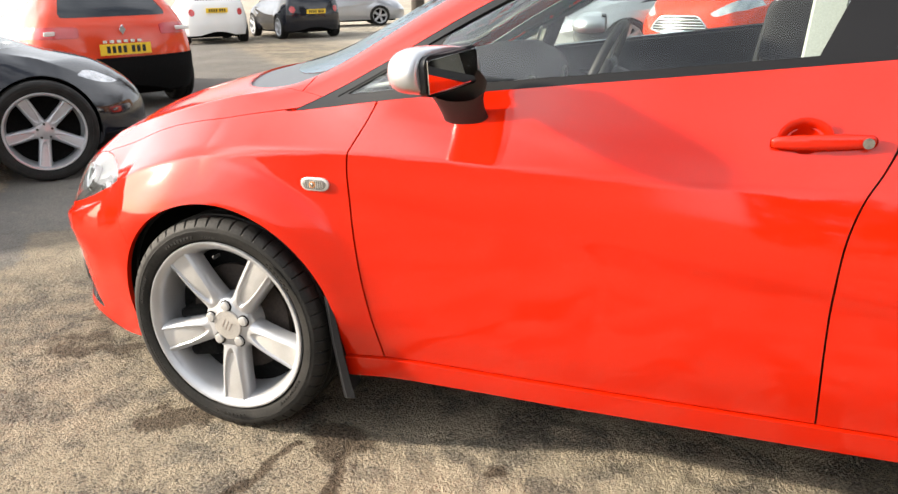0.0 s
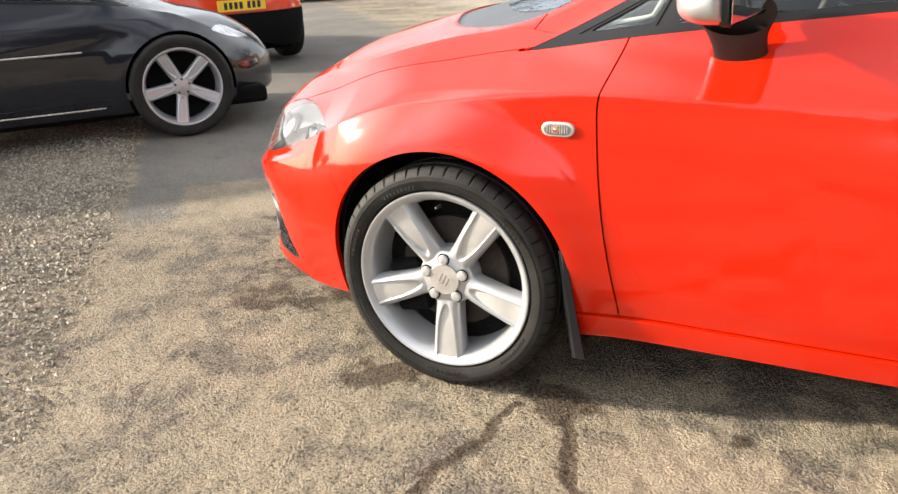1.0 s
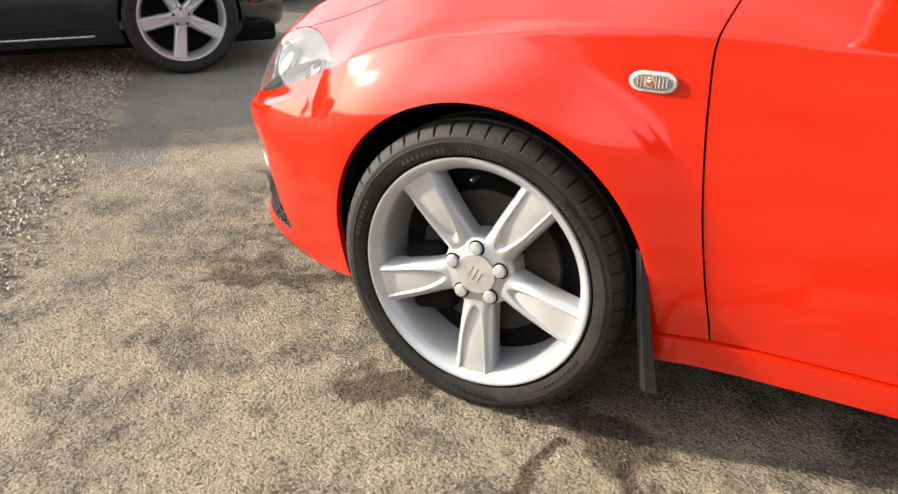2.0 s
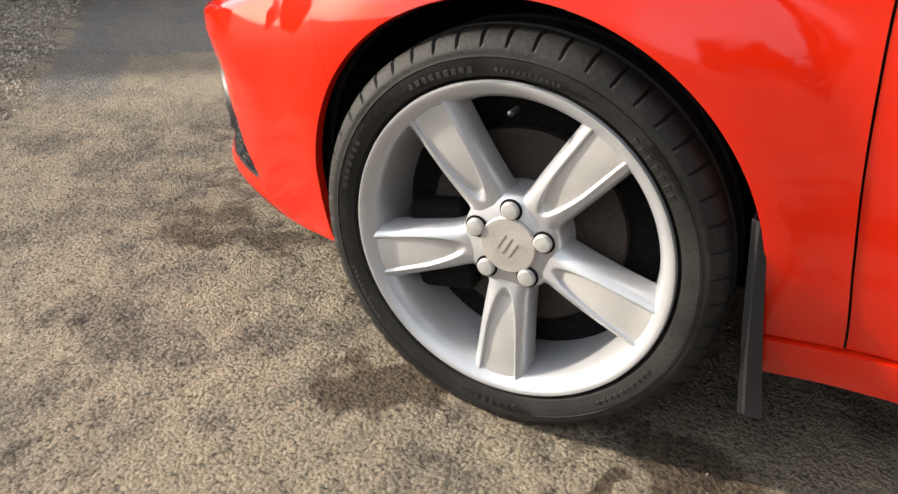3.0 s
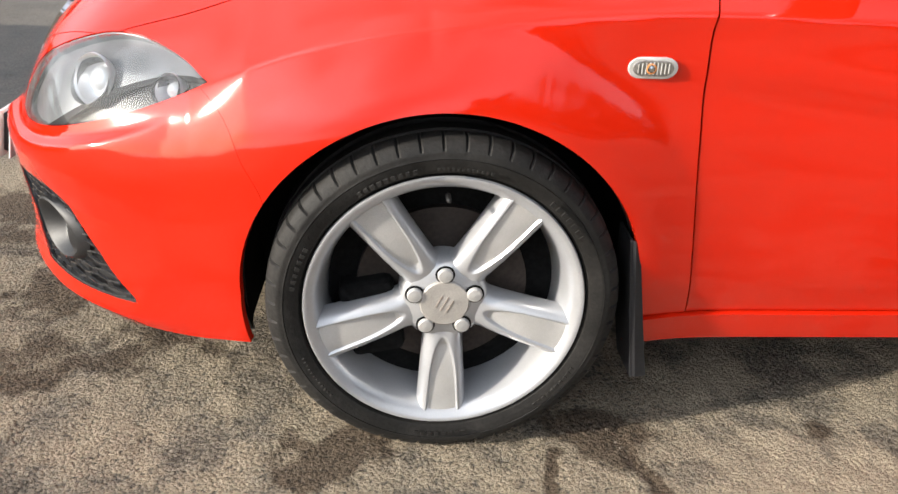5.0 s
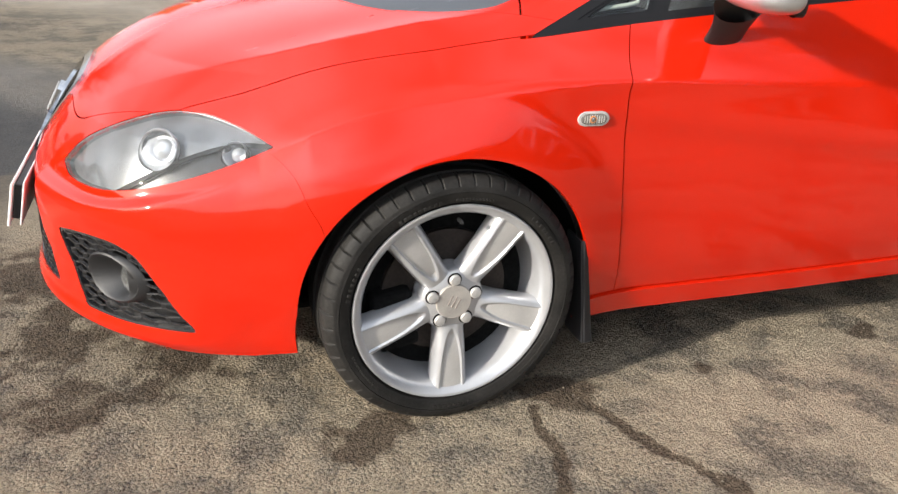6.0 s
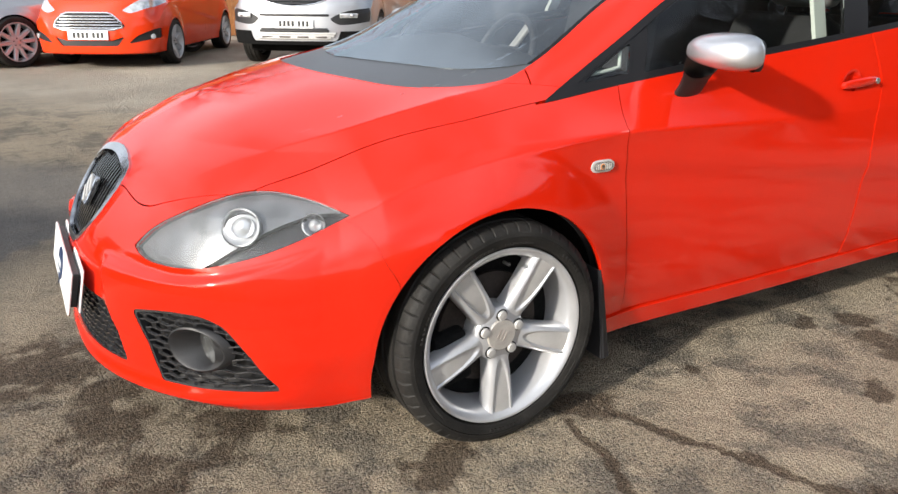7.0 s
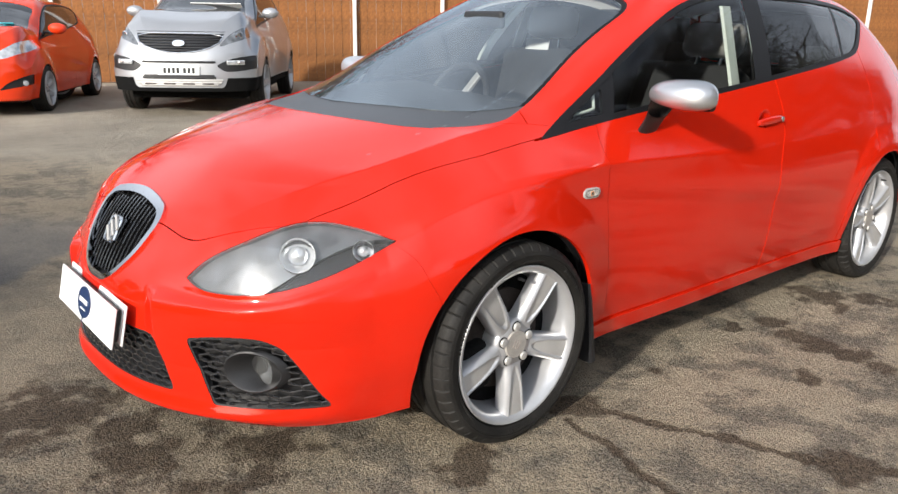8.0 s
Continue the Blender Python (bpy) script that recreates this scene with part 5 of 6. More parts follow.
    l.new(hgt, bp.inputs["Height"])
    l.new(bp.outputs["Normal"], b.inputs["Normal"])
    return m


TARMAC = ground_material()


def value_noise(x, y, cell, seed, octaves=3):
    """Smooth random heights, about -1 to 1."""
    total, amp = 0.0, 1.0
    for o in range(octaves):
        table = np.random.default_rng(seed + o).uniform(-1, 1, (256, 256))
        u, v = x / cell + 1000.37, y / cell + 1000.61
        i, j = np.floor(u).astype(int), np.floor(v).astype(int)
        fu, fv = u - i, v - j
        fu, fv = fu * fu * (3 - 2 * fu), fv * fv * (3 - 2 * fv)
        g00, g10, g01, g11 = table[i % 256, j % 256], table[(i + 1) % 256, j % 256], table[i % 256, (j + 1) % 256], table[(i + 1) % 256, (j + 1) % 256]
        total = total + amp * ((g00 * (1 - fu) + g10 * fu) * (1 - fv) + (g01 * (1 - fu) + g11 * fu) * fv)
        amp, cell = amp * 0.55, cell * 0.5
    return total


def line_distance(x, y, pts):
    """Distance from a chain of straight pieces, and how far along it."""
    best, along = np.full(x.shape, 9.0), np.zeros(x.shape)
    for k, ((ax, ay), (bx, by)) in enumerate(zip(pts, pts[1:])):
        t = np.clip(((x - ax) * (bx - ax) + (y - ay) * (by - ay)) / ((bx - ax) ** 2 + (by - ay) ** 2), 0, 1)
        d = np.hypot(x - ax - t * (bx - ax), y - ay - t * (by - ay))
        along = np.where(d < best, (k + t) / (len(pts) - 1), along)
        best = np.minimum(best, d)
    return best, along


CRACKS = (
    [(0.364, -0.779), (0.373, -0.865), (0.395, -0.992), (0.434, -1.07), (0.50, -1.20), (0.545, -1.334), (0.60, -1.478), (0.72, -1.66), (0.80, -1.95)],
    [(0.225, -0.848), (0.197, -0.93), (0.187, -1.041), (0.148, -1.143), (0.128, -1.248), (0.10, -1.42)],
)
# damp stains; those round (-1, 0.1) paint the saloon's cast shadow
STAINS_AND_SHADE = ((1.41, -0.76, 0.05, 0.8), (1.45, -0.735, 0.04, 0.8), (1.60, -0.83, 0.075, 0.7), (1.52, -0.95, 0.07, 0.6), (1.50, -1.10, 0.075, 0.55), (1.48, -1.23, 0.07, 0.55), (1.47, -1.33, 0.06, 0.5), (1.16, -1.20, 0.06, 0.55), (2.09, -0.84, 0.15, 0.6), (2.24, -0.97, 0.13, 0.55), (0.77, -0.80, 0.035, 0.7), (0.62, -1.57, 0.10, 0.5), (-0.19, -0.83, 0.085, 0.75), (-0.62, -0.38, 0.15, 0.42), (-0.50, -0.47, 0.07, 0.40), (-0.90, -0.19, 0.17, 0.5), (-0.87, -0.02, 0.14, 0.5), (-0.86, -0.50, 0.15, 0.42), (-1.09, 0.28, 0.28, 0.45), (0.30, -0.80, 0.09, 0.5))
xs = np.concatenate([[-300, -60, -20], np.arange(-8, -3.0, 0.2), np.arange(-3.0, 2.6, 0.010), np.arange(2.6, 8, 0.2), [20, 60, 300]])
ys = np.concatenate([[-300, -60, -20], np.arange(-6, -2.4, 0.2), np.arange(-2.4, 0.45, 0.010), np.arange(0.45, 14, 0.2), [25, 70, 300]])
X, Y = np.meshgrid(xs, ys)
near = np.clip((X + 3.0) / 0.3, 0, 1) * np.clip((2.6 - X) / 0.3, 0, 1) * np.clip((Y + 2.4) / 0.2, 0, 1) * np.clip((0.45 - Y) / 0.2, 0, 1)
Z = near * (0.0030 * value_noise(X, Y, 0.034, 1, 2) + 0.0022 * value_noise(X, Y, 0.016, 7, 1) + 0.003 * value_noise(X, Y, 0.4, 9, 2)) - 0.002
stain_shade = np.zeros(X.shape)
for pts in CRACKS:
    d, along = line_distance(X + 0.014 * value_noise(X, Y, 0.07, 21), Y + 0.014 * value_noise(X, Y, 0.07, 31), pts)
    wide = 0.011 + 0.018 * np.abs(value_noise(X, Y, 0.22, 41)) * (0.6 + along)
    stain_shade = np.maximum(stain_shade, (0.85 - 0.15 * along) * np.exp(-((d / wide) ** 2)))
    Z -= 0.005 * np.exp(-((d / 0.007) ** 2))
for sx_, sy_, r_, k_ in STAINS_AND_SHADE:
    d = np.hypot(X - sx_, (Y - sy_) * 1.15) / r_ + 0.55 * value_noise(X, Y, 0.09, 51, 3)
    stain_shade = np.maximum(stain_shade, k_ * np.clip(1.45 - d, 0, 1))
nx, ny = len(xs), len(ys)
me = bpy.data.meshes.new("ground")
me.vertices.add(nx * ny)
me.vertices.foreach_set("co", np.stack([X, Y, Z], -1).ravel())
I = (np.arange(ny - 1)[:, None] * nx + np.arange(nx - 1)[None]).ravel()
me.loops.add(4 * len(I))
me.loops.foreach_set("vertex_index", np.stack([I, I + 1, I + nx + 1, I + nx], 1).ravel())
me.polygons.add(len(I))
me.polygons.foreach_set("loop_start", np.arange(len(I)) * 4)
me.polygons.foreach_set("use_smooth", np.ones(len(I), dtype=bool))
me.attributes.new("stain_shade", "FLOAT", "POINT").data.foreach_set("value", stain_shade.ravel())
me.update(calc_edges=True)
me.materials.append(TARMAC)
tagged(new("ground", me), "worn dusty tarmac of a car lot with cracks, damp stains and painted shade", "ground", kind="structure")


def scatter(name, label, n, area, small, big, keep, colour, seed):
    """Loose chippings lying on the ground, one mesh."""
    rng = np.random.default_rng(seed)
    P = np.stack([rng.uniform(area[0], area[1], n), rng.uniform(area[2], area[3], n)], 1)
    P = P[keep(P[:, 0], P[:, 1], rng.uniform(0, 1, n))]
    m = len(P)
    r = rng.uniform(small, big, m) ** 1.0
    U = np.array([[1, 0, 0], [-0.5, 0.87, 0], [-0.5, -0.87, 0], [0.3, 0.2, 0.8], [-0.3, -0.1, 0.75], [0, 0, -0.4]])
    t = rng.uniform(0, 2 * math.pi, m)
    J = U[None] * (1 + rng.normal(0, 0.25, (m, 6, 1))) * r[:, None, None] * np.stack([np.ones(m), rng.uniform(0.6, 1, m), rng.uniform(0.5, 0.95, m)], 1)[:, None, :]
    X = J[..., 0] * np.cos(t)[:, None] - J[..., 1] * np.sin(t)[:, None]
    Y = J[..., 0] * np.sin(t)[:, None] + J[..., 1] * np.cos(t)[:, None]
    V = np.stack([X + P[:, :1], Y + P[:, 1:], J[..., 2] + 0.25 * r[:, None] + 0.001], -1).reshape(-1, 3)
    T = np.array([[0, 1, 3], [1, 4, 3], [1, 2, 4], [2, 0, 4], [0, 3, 4], [0, 5, 1], [1, 5, 2], [2, 5, 0]])
    F = (np.arange(m)[:, None, None] * 6 + T).reshape(-1, 3)
    tagged(mesh_object(name, V, F, colour, smooth=False), label, "gravel", kind="stuff")


def stone_material(name, a, b):
    m = material(name, a, rough=0.9)
    n, l = m.node_tree.nodes, m.node_tree.links
    geo, r = n.new("ShaderNodeNewGeometry"), n.new("ShaderNodeMix")
    r.data_type = "RGBA"
    r.inputs[6].default_value, r.inputs[7].default_value = (*a, 1), (*b, 1)
    l.new(geo.outputs["Random Per Island"], r.inputs[0])
    l.new(r.outputs[2], n["Principled BSDF"].inputs["Base Color"])
    return m


CHIPS = stone_material("chippings", (0.13, 0.118, 0.098), (0.44, 0.39, 0.31))
GRIT = stone_material("grit_stones", (0.07, 0.06, 0.048), (0.24, 0.20, 0.15))
scatter("gravel", "loose pale chippings on the tarmac", 60000, (-4.6, -0.9, -2.2, 1.9), 0.0035, 0.0115, lambda x, y, u: u < np.clip(-(x * 0.735 + y * 0.68 + 1.58) * 9.0, 0, 1) * np.clip(0.95 - 0.5 * np.abs(x * 0.735 + y * 0.68 + 1.9), 0.18, 1), CHIPS, 3)
scatter("grit", "fine loose grit on the tarmac", 9000, (-2.2, 2.4, -2.3, 0.2), 0.0015, 0.0036, lambda x, y, u: u < 0.9, GRIT, 4)


# ---- the cars parked round about ----
def blank(boxy):
    """A coarser body without its glass."""
    B = body_grid(lambda x, y, z: shape(x, y, z, boxy), -0.30, 2.95, 0.50, 44, 120, 120, low=-30.0)
    B = cut(B, sills)[0]
    scr, B = cut(B, f_screen)
    side, B = cut(B, f_side)
    rear, B = cut(B, lambda x, y, z: np.where(z > 0.9, smax(smax(2.72 + 0.2 * y * y - x, np.abs(y) - (half_width(x, z) - 0.12), 0.05), 1.02 - z, 0.05), 0.3))
    return B, scr, side, rear


BLANKS = {0.0: blank(0.0), 1.0: blank(1.0), -0.8: blank(-0.8)}
NIGHT_GLASS = material("dark_window", (0.012, 0.015, 0.018), rough=0.05, coat=0.3)


def plain_wheel(parent, at, r, flip, spokes=5, turn=14):
    w = under(new("wheel"), parent, "silver alloy wheel with a black tyre")
    w.matrix_basis = pose(*at, 0, 0, 180 if flip else 0)
    k = r / 0.316
    part("tyre", tyre_mesh(r, 0.745 * r, 0.10, 144), RUBBER, w, "black tyre", smooth=40)
    part("rim", revolve([(-0.096, 0.77 * r), (-0.10, 0.76 * r), (-0.098, 0.73 * r), (-0.07, 0.695 * r), (0.08, 0.66 * r)], 56), ALLOY, w, "", smooth=50)
    for i in range(spokes):
        part("spoke", spoke_mesh(0.040 * k, 0.715 * r, 0.022 * k, (0.145 / spokes) * k, lambda s: -0.055 - 0.030 * s), ALLOY, w, "", smooth=50, m=pose(0, 0, 0, 0, 360 / spokes * i + turn, 0))
    part("hub", revolve([(-0.02, 0.062 * k), (-0.055, 0.058 * k), (-0.062, 0.03 * k), (-0.064, 0.001)], 24), ALLOY, w, "", smooth=40)
    for i in range(5):
        a = radians(72 * i)
        part("wheel_bolt", revolve([(-0.05, 0.009), (-0.066, 0.008), (-0.067, 0.0005)], 10), DARK_METAL, w, "", m=pose(0.045 * k * math.sin(a), 0, 0.045 * k * math.cos(a)))
    # black disc in place of the shade behind these spokes
    part("wheel_shade_disc", revolve([(0.03, 0.001), (0.03, 0.68 * r)], 32), LINER, w, "black disc standing in for the shade inside the wheel")


def parked_car(name, label, colour, at, heading, scale, cuts=(), wheel_r=0.32, wheel_spokes=5, low_black=None, glass=NIGHT_GLASS, boxy=0.0, nose=1.0, wheel_turn=14, skirt=0.2):
    """A parked car: at is where the nearside front wheel stands or any place under its origin; heading in degrees, 0 points the nose to minus x. cuts: rows of (name, f, material, inset, label)."""
    sx, sy, sz = scale
    car = tagged(new(name), label, "car")
    car.matrix_basis = pose(*at, 0, 0, heading)

    def g(x, y, z):
        return shape(np.where(x < 0, x / nose, x) / sx, y / sy, z / sz, boxy)

    def put(nm, mesh, mat, lab="", inset=0.0, depth=0.012):
        if len(mesh[1]):
            V = mesh[0] * (sx, sy, sz)
            V[:, 0] = np.where(V[:, 0] < 0, V[:, 0] * nose, V[:, 0])
            return panel(nm, (V, mesh[1]), g, mat, car, lab, depth=depth, inset=inset)

    def wheel_cut(x, y, z):
        front = np.hypot(np.where(x < 0, x * nose, x) * sx, z * sz - wheel_r)
        return wheel_r + 0.022 - np.minimum(front, np.hypot((x - BASE) * sx, z * sz - wheel_r))

    body, bg_ws, bg_sw, bg_rg = BLANKS[boxy]
    body = cut(cut(body, wheel_cut)[0], lambda x, y, z: skirt - z)[0]
    for nm, f, mat, inset, lab in cuts:
        piece, body = cut(body, f)
        for half in ((piece,) if lab.startswith("one ") else cut(piece, lambda x, y, z: y)):
            put(nm, half, mat, lab.replace("one ", ""), inset)
    if low_black is not None:
        low, body = cut(body, lambda x, y, z: z - low_black(x, y))
        put("lower_cladding", low, LINER, "black plastic lower cladding", -0.004)
    for x in (0.42, 1.50, 2.44):
        a, body = cut(body, lambda X, y, z: np.where((z < BELT(X)) & (z > 0.27), np.abs(X - x) - 0.0035, 1.0))
        put("door_gap", a, INK, "", 0.010) if len(a[1]) else None
    put("body", body, colour, "painted body")
    clear = glass is not NIGHT_GLASS
    panes = [put("windscreen", bg_ws, glass, "dark windscreen", 0.004)]
    for half in cut(bg_sw, lambda x, y, z: y):
        side, trim_ = cut(half, lambda x, y, z: f_side(x, y, z) + 0.02)
        panes.append(put("side_window", side, glass, "dark side window", 0.006))
        put("window_trim", trim_, TRIM_BLACK, "", 0.001)
    panes.append(put("rear_window", bg_rg, glass, "dark rear window", 0.004))
    for pane in panes:
        if clear and pane:
            pane.visible_shadow = False
    for hx in (0.0, BASE):
        for s in (-1, 1):
            plain_wheel(car, (hx * sx, s * 0.765 * sy, wheel_r), wheel_r, s > 0, wheel_spokes, wheel_turn)
            bm = revolve([(0.0, wheel_r + 0.025), (0.34, wheel_r + 0.025), (0.34, 0.02)], 40)
            bmesh.ops.delete(bm, geom=[v for v in bm.verts if v.co.z < -0.10], context="VERTS")
            part("arch_liner", bm, LINER, car, "black arch liner", smooth=50, m=pose(hx * sx, s * 0.80 * sy, wheel_r, 0, 0, 0 if s < 0 else 180))
    part("underbody", box(3.5 * sx, 1.36 * sy, 0.12, 0.03, (1.22 * sx, 0, 0.21 * sz)), LINER, car, "dark underbody")
    return car, g


def plate_on(car, at, turn, mat, tilt=0.0, bar_w=0.40):
    m = pose(*at, 0, 0, turn) @ pose(0, 0, 0, tilt, 0, 0)
    p = part("number_plate", box(0.52, 0.012, 0.112, 0.002), mat, car, "yellow number plate" if mat is PLATE_YELLOW else "white number plate", m=m.copy())
    x = -bar_w / 2
    for k, w in enumerate((0.048, 0.048, 0.048, 0.048, 0.0, 0.048, 0.048, 0.048)):
        if w:
            part("plate_bar", box(w * 0.72, 0.003, 0.070, 0.0008, (x + 0.025, -0.0068, 0)), INK, p, m=m.copy())
        x += 0.055 if w else 0.03
    return p


def door_mirror_on(car, colour, x, y, z):
    for s in (-1, 1):
        bm = bmesh.new()
        bmesh.ops.create_uvsphere(bm, u_segments=20, v_segments=14, radius=1)
        bmesh.ops.scale(bm, vec=(0.075, 0.12, 0.075), verts=bm.verts)
        h = part("door_mirror", bm, colour, car, "rounded door mirror", smooth=60, m=pose(x, s * (y + 0.12), z))
        part("mirror_foot", box(0.05, 0.12, 0.04, 0.012, (x, s * (y + 0.01), z - 0.05)), BLACK_PLASTIC, h)


# black saloon, side on
def saloon_lamp(x, y, z):
    return np.where(x < -0.2, np.maximum(z - (LAMP_TOP(lamp_u(x, y)) - 0.01), LAMP_LOW(lamp_u(x, y)) + 0.05 - z), 0.3)


CLEAR_LAMP = material("clear_headlamp", (0.62, 0.64, 0.66), rough=0.12, metal=0.5, coat=1.0, wear=0.35, wear_size=14)
SALOON_LAMP = material("saloon_headlamp", (0.34, 0.35, 0.37), rough=0.2, metal=0.5, coat=1.0, wear=0.5, wear_size=16)
saloon, _ = parked_car("saloon", "glossy black saloon with silver five-spoke wheels", BLACK_PAINT, (-3.78, 2.04, 0), 230.5, (1.12, 1.05, 0.97), (("headlamp", saloon_lamp, SALOON_LAMP, 0.002, "clear headlamp"),), 0.338, glass=TINT_GLASS, boxy=-0.8, nose=0.76, wheel_turn=45)
for s in (-1, 1):
    part("side_strip", box(0.75, 0.006, 0.012, 0.003, (0.95, s * 0.893, 0.62)), CHROME, saloon, "thin bright side moulding")
    part("sill_strip", box(1.9, 0.006, 0.010, 0.002, (1.45, s * 0.885, 0.255)), CHROME, saloon, "thin bright sill strip")


# orange-red crossover, seen from behind
def cross_lamp(x, y, z):
    ay = np.abs(y)
    return np.where(x > 2.6, smax(smax(z - 0.93, 0.815 - z, 0.02), 0.40 - ay, 0.03), 0.3)


cross, cg = parked_car("crossover", "orange-red crossover with black lower bumper seen from behind", BURNT_RED, (-7.77, 5.94, 0), -30.3, (1.0, 1.03, 0.97), (("tail_lamp", cross_lamp, TAIL_RED, -0.006, "red and clear tail lamp"),), 0.345, 5, lambda x, y: np.where(x > 2.7, 0.60, 0.32))
plate_on(cross, (3.40, 0.0, 0.665), 90, PLATE_YELLOW, 3)
part("badge", extrude_outline([(0, 0.055), (0.034, 0), (0, -0.055), (-0.034, 0)], -0.012, 0.003), CHROME, cross, "chrome diamond badge", m=pose(3.365, 0.0, 0.86, 0, 0, 90) @ pose(0, 0, 0, 10, 0, 0))
for k in range(6):
    part("badge_bar", box(0.045, 0.006, 0.030, 0.001, (-0.20 + 0.07 * k, 0, 0)), CHROME, cross, m=pose(3.395, 0.0, 0.745, 0, 0, 90))
for s in (-1, 1):
    part("tail_lamp_clear", box(0.02, 0.20, 0.045, 0.01), WHITE_LENS, cross, "clear lamp section", m=pose(3.225, s * 0.66, 0.845, 0, 0, -38 * s))


# small white hatchback and dark hatchback, seen from behind
def round_lamp(x, y, z):
    return np.where(x > 2.6, np.hypot((np.abs(y) - 0.62) * 1.2, z - 0.74) - 0.085, 0.3)


white, _ = parked_car("small_hatchback", "small white hatchback with a yellow plate seen from behind", WHITE_PAINT, (-13.04, 16.05, 0), -42.8, (0.80, 0.93, 1.02), (("tail_lamp", round_lamp, TAIL_RED, -0.004, "red tail lamp"),), 0.29)
plate_on(white, (2.740, 0.0, 0.80), 90, PLATE_YELLOW, 6)
dark, _ = parked_car("compact_hatchback", "dark grey hatchback with a yellow plate seen from behind", BLACK_PAINT, (-11.70, 18.0, 0), -38.7, (0.86, 0.95, 1.0), (("tail_lamp", round_lamp, TAIL_RED, -0.004, "red tail lamp"),), 0.30)
plate_on(dark, (2.925, 0.0, 0.68), 90, PLATE_YELLOW, 6)
silver, _ = parked_car("estate", "silver estate car with alloy wheels", GREY_PAINT, (-11.2, 23.4, 0), 215, (1.05, 1.0, 1.0), (), 0.32)


# orange-red small hatchback and silver crossover facing the lane
def wide_grille(x, y, z):
    ay = np.abs(y)
    f = smax(smax(z - 0.702, 0.492 - z, 0.01), ay - 0.49 + np.where(z > 0.542, 1.12, 3.3) * np.abs(z - 0.542), 0.015)
    return np.where(x < -0.4, f, 0.3)


def slot_grille(x, y, z):
    ay = np.abs(y)
    return np.where(x < -0.4, smax(smax(0.298 - z, z - 0.365 - 0.30 * np.maximum(ay - 0.3, 0), 0.01), ay - 0.40 - 0.8 * (z - 0.33), 0.015), 0.3)


FOG_WEDGE_TOP = spl([(0.3, 0.10), (0.515, 0.335), (0.613, 0.417), (0.705, 0.460), (0.83, 0.505), (1.0, 0.53)])


def corner_slot(x, y, z):
    ay = np.abs(y)
    return np.where(x < -0.2, smax(smax(z - FOG_WEDGE_TOP(ay), 0.325 + 0.18 * (ay - 0.5) - z, 0.008), (x + 0.50) * 0.6, 0.015), 0.3)


SWEPT_TOP = spl([(0.3, 0.60), (0.455, 0.737), (0.57, 0.820), (0.69, 0.900), (0.76, 0.938), (0.85, 0.95), (1.0, 0.95)])
SWEPT_LOW = spl([(0.3, 0.80), (0.455, 0.728), (0.54, 0.700), (0.685, 0.740), (0.79, 0.800), (0.84, 0.87), (1.0, 1.0)])


def swept_lamp(x, y, z):
    ay = np.abs(y)
    return np.where(x < 0.0, np.maximum(z - SWEPT_TOP(ay), SWEPT_LOW(ay) - z), 0.3)


fiesta, fg_ = parked_car("supermini", "orange-red supermini with a chrome-barred grille facing the lane", ORANGE_RED, (0.76, 9.72, 0), 58.3, (0.93, 0.97, 1.02), (("headlamp", swept_lamp, CLEAR_LAMP, 0.002, "clear swept headlamp"), ("grille", wide_grille, INK, 0.02, "one black main grille"), ("lower_grille", slot_grille, INK, 0.02, "one black lower grille"), ("fog_recess", corner_slot, INK, 0.015, "black fog lamp recess")), 0.30, 7, boxy=1.0)


def front_x(g, y, z, inset=0.0):
    lo, hi = -1.3, 0.0
    for _ in range(24):
        mid = (lo + hi) / 2
        if g(np.float64(mid), np.float64(y), np.float64(z)) + inset > 0:
            lo = mid
        else:
            hi = mid
    return hi


def cross_bars(car, g, zs, half, mat, r, label, name="grille_bar"):
    for z, h in zip(zs, half):
        tube([(front_x(g, y, z) - 0.002, y, z) for y in np.linspace(-h, h, 15)], r, name, mat, car, label)


def outline_tube(car, g, f, mat, r, zc, name, label, sc):
    pts = []
    for a in np.linspace(0, 2 * math.pi, 48, endpoint=False):
        lo, hi = 0.0, 0.8
        for _ in range(20):
            mid = (lo + hi) / 2
            if f(np.float64(-0.8), np.float64(mid * math.cos(a)), np.float64(zc + mid * math.sin(a))) > 0:
                hi = mid
            else:
                lo = mid
        y, z = lo * math.cos(a) * sc[1], (zc + lo * math.sin(a)) * sc[2]
        pts.append((front_x(g, y, z) - 0.003, y, z))
    tube(pts, r, name, mat, car, label, cyclic=True)


cross_bars(fiesta, fg_, [0.530, 0.566, 0.602, 0.638, 0.674], [0.44, 0.44, 0.40, 0.36, 0.33], CHROME, 0.010, "chrome grille bar")
outline_tube(fiesta, fg_, wide_grille, CHROME, 0.013, 0.590, "grille_frame", "chrome grille frame", (0.93, 0.97, 1.02))
plate_on(fiesta, (front_x(fg_, 0, 0.44) - 0.012, 0, 0.44), -90, PLATE_WHITE, -6)
door_mirror_on(fiesta, ORANGE_RED, 0.58, 0.72, 1.07)
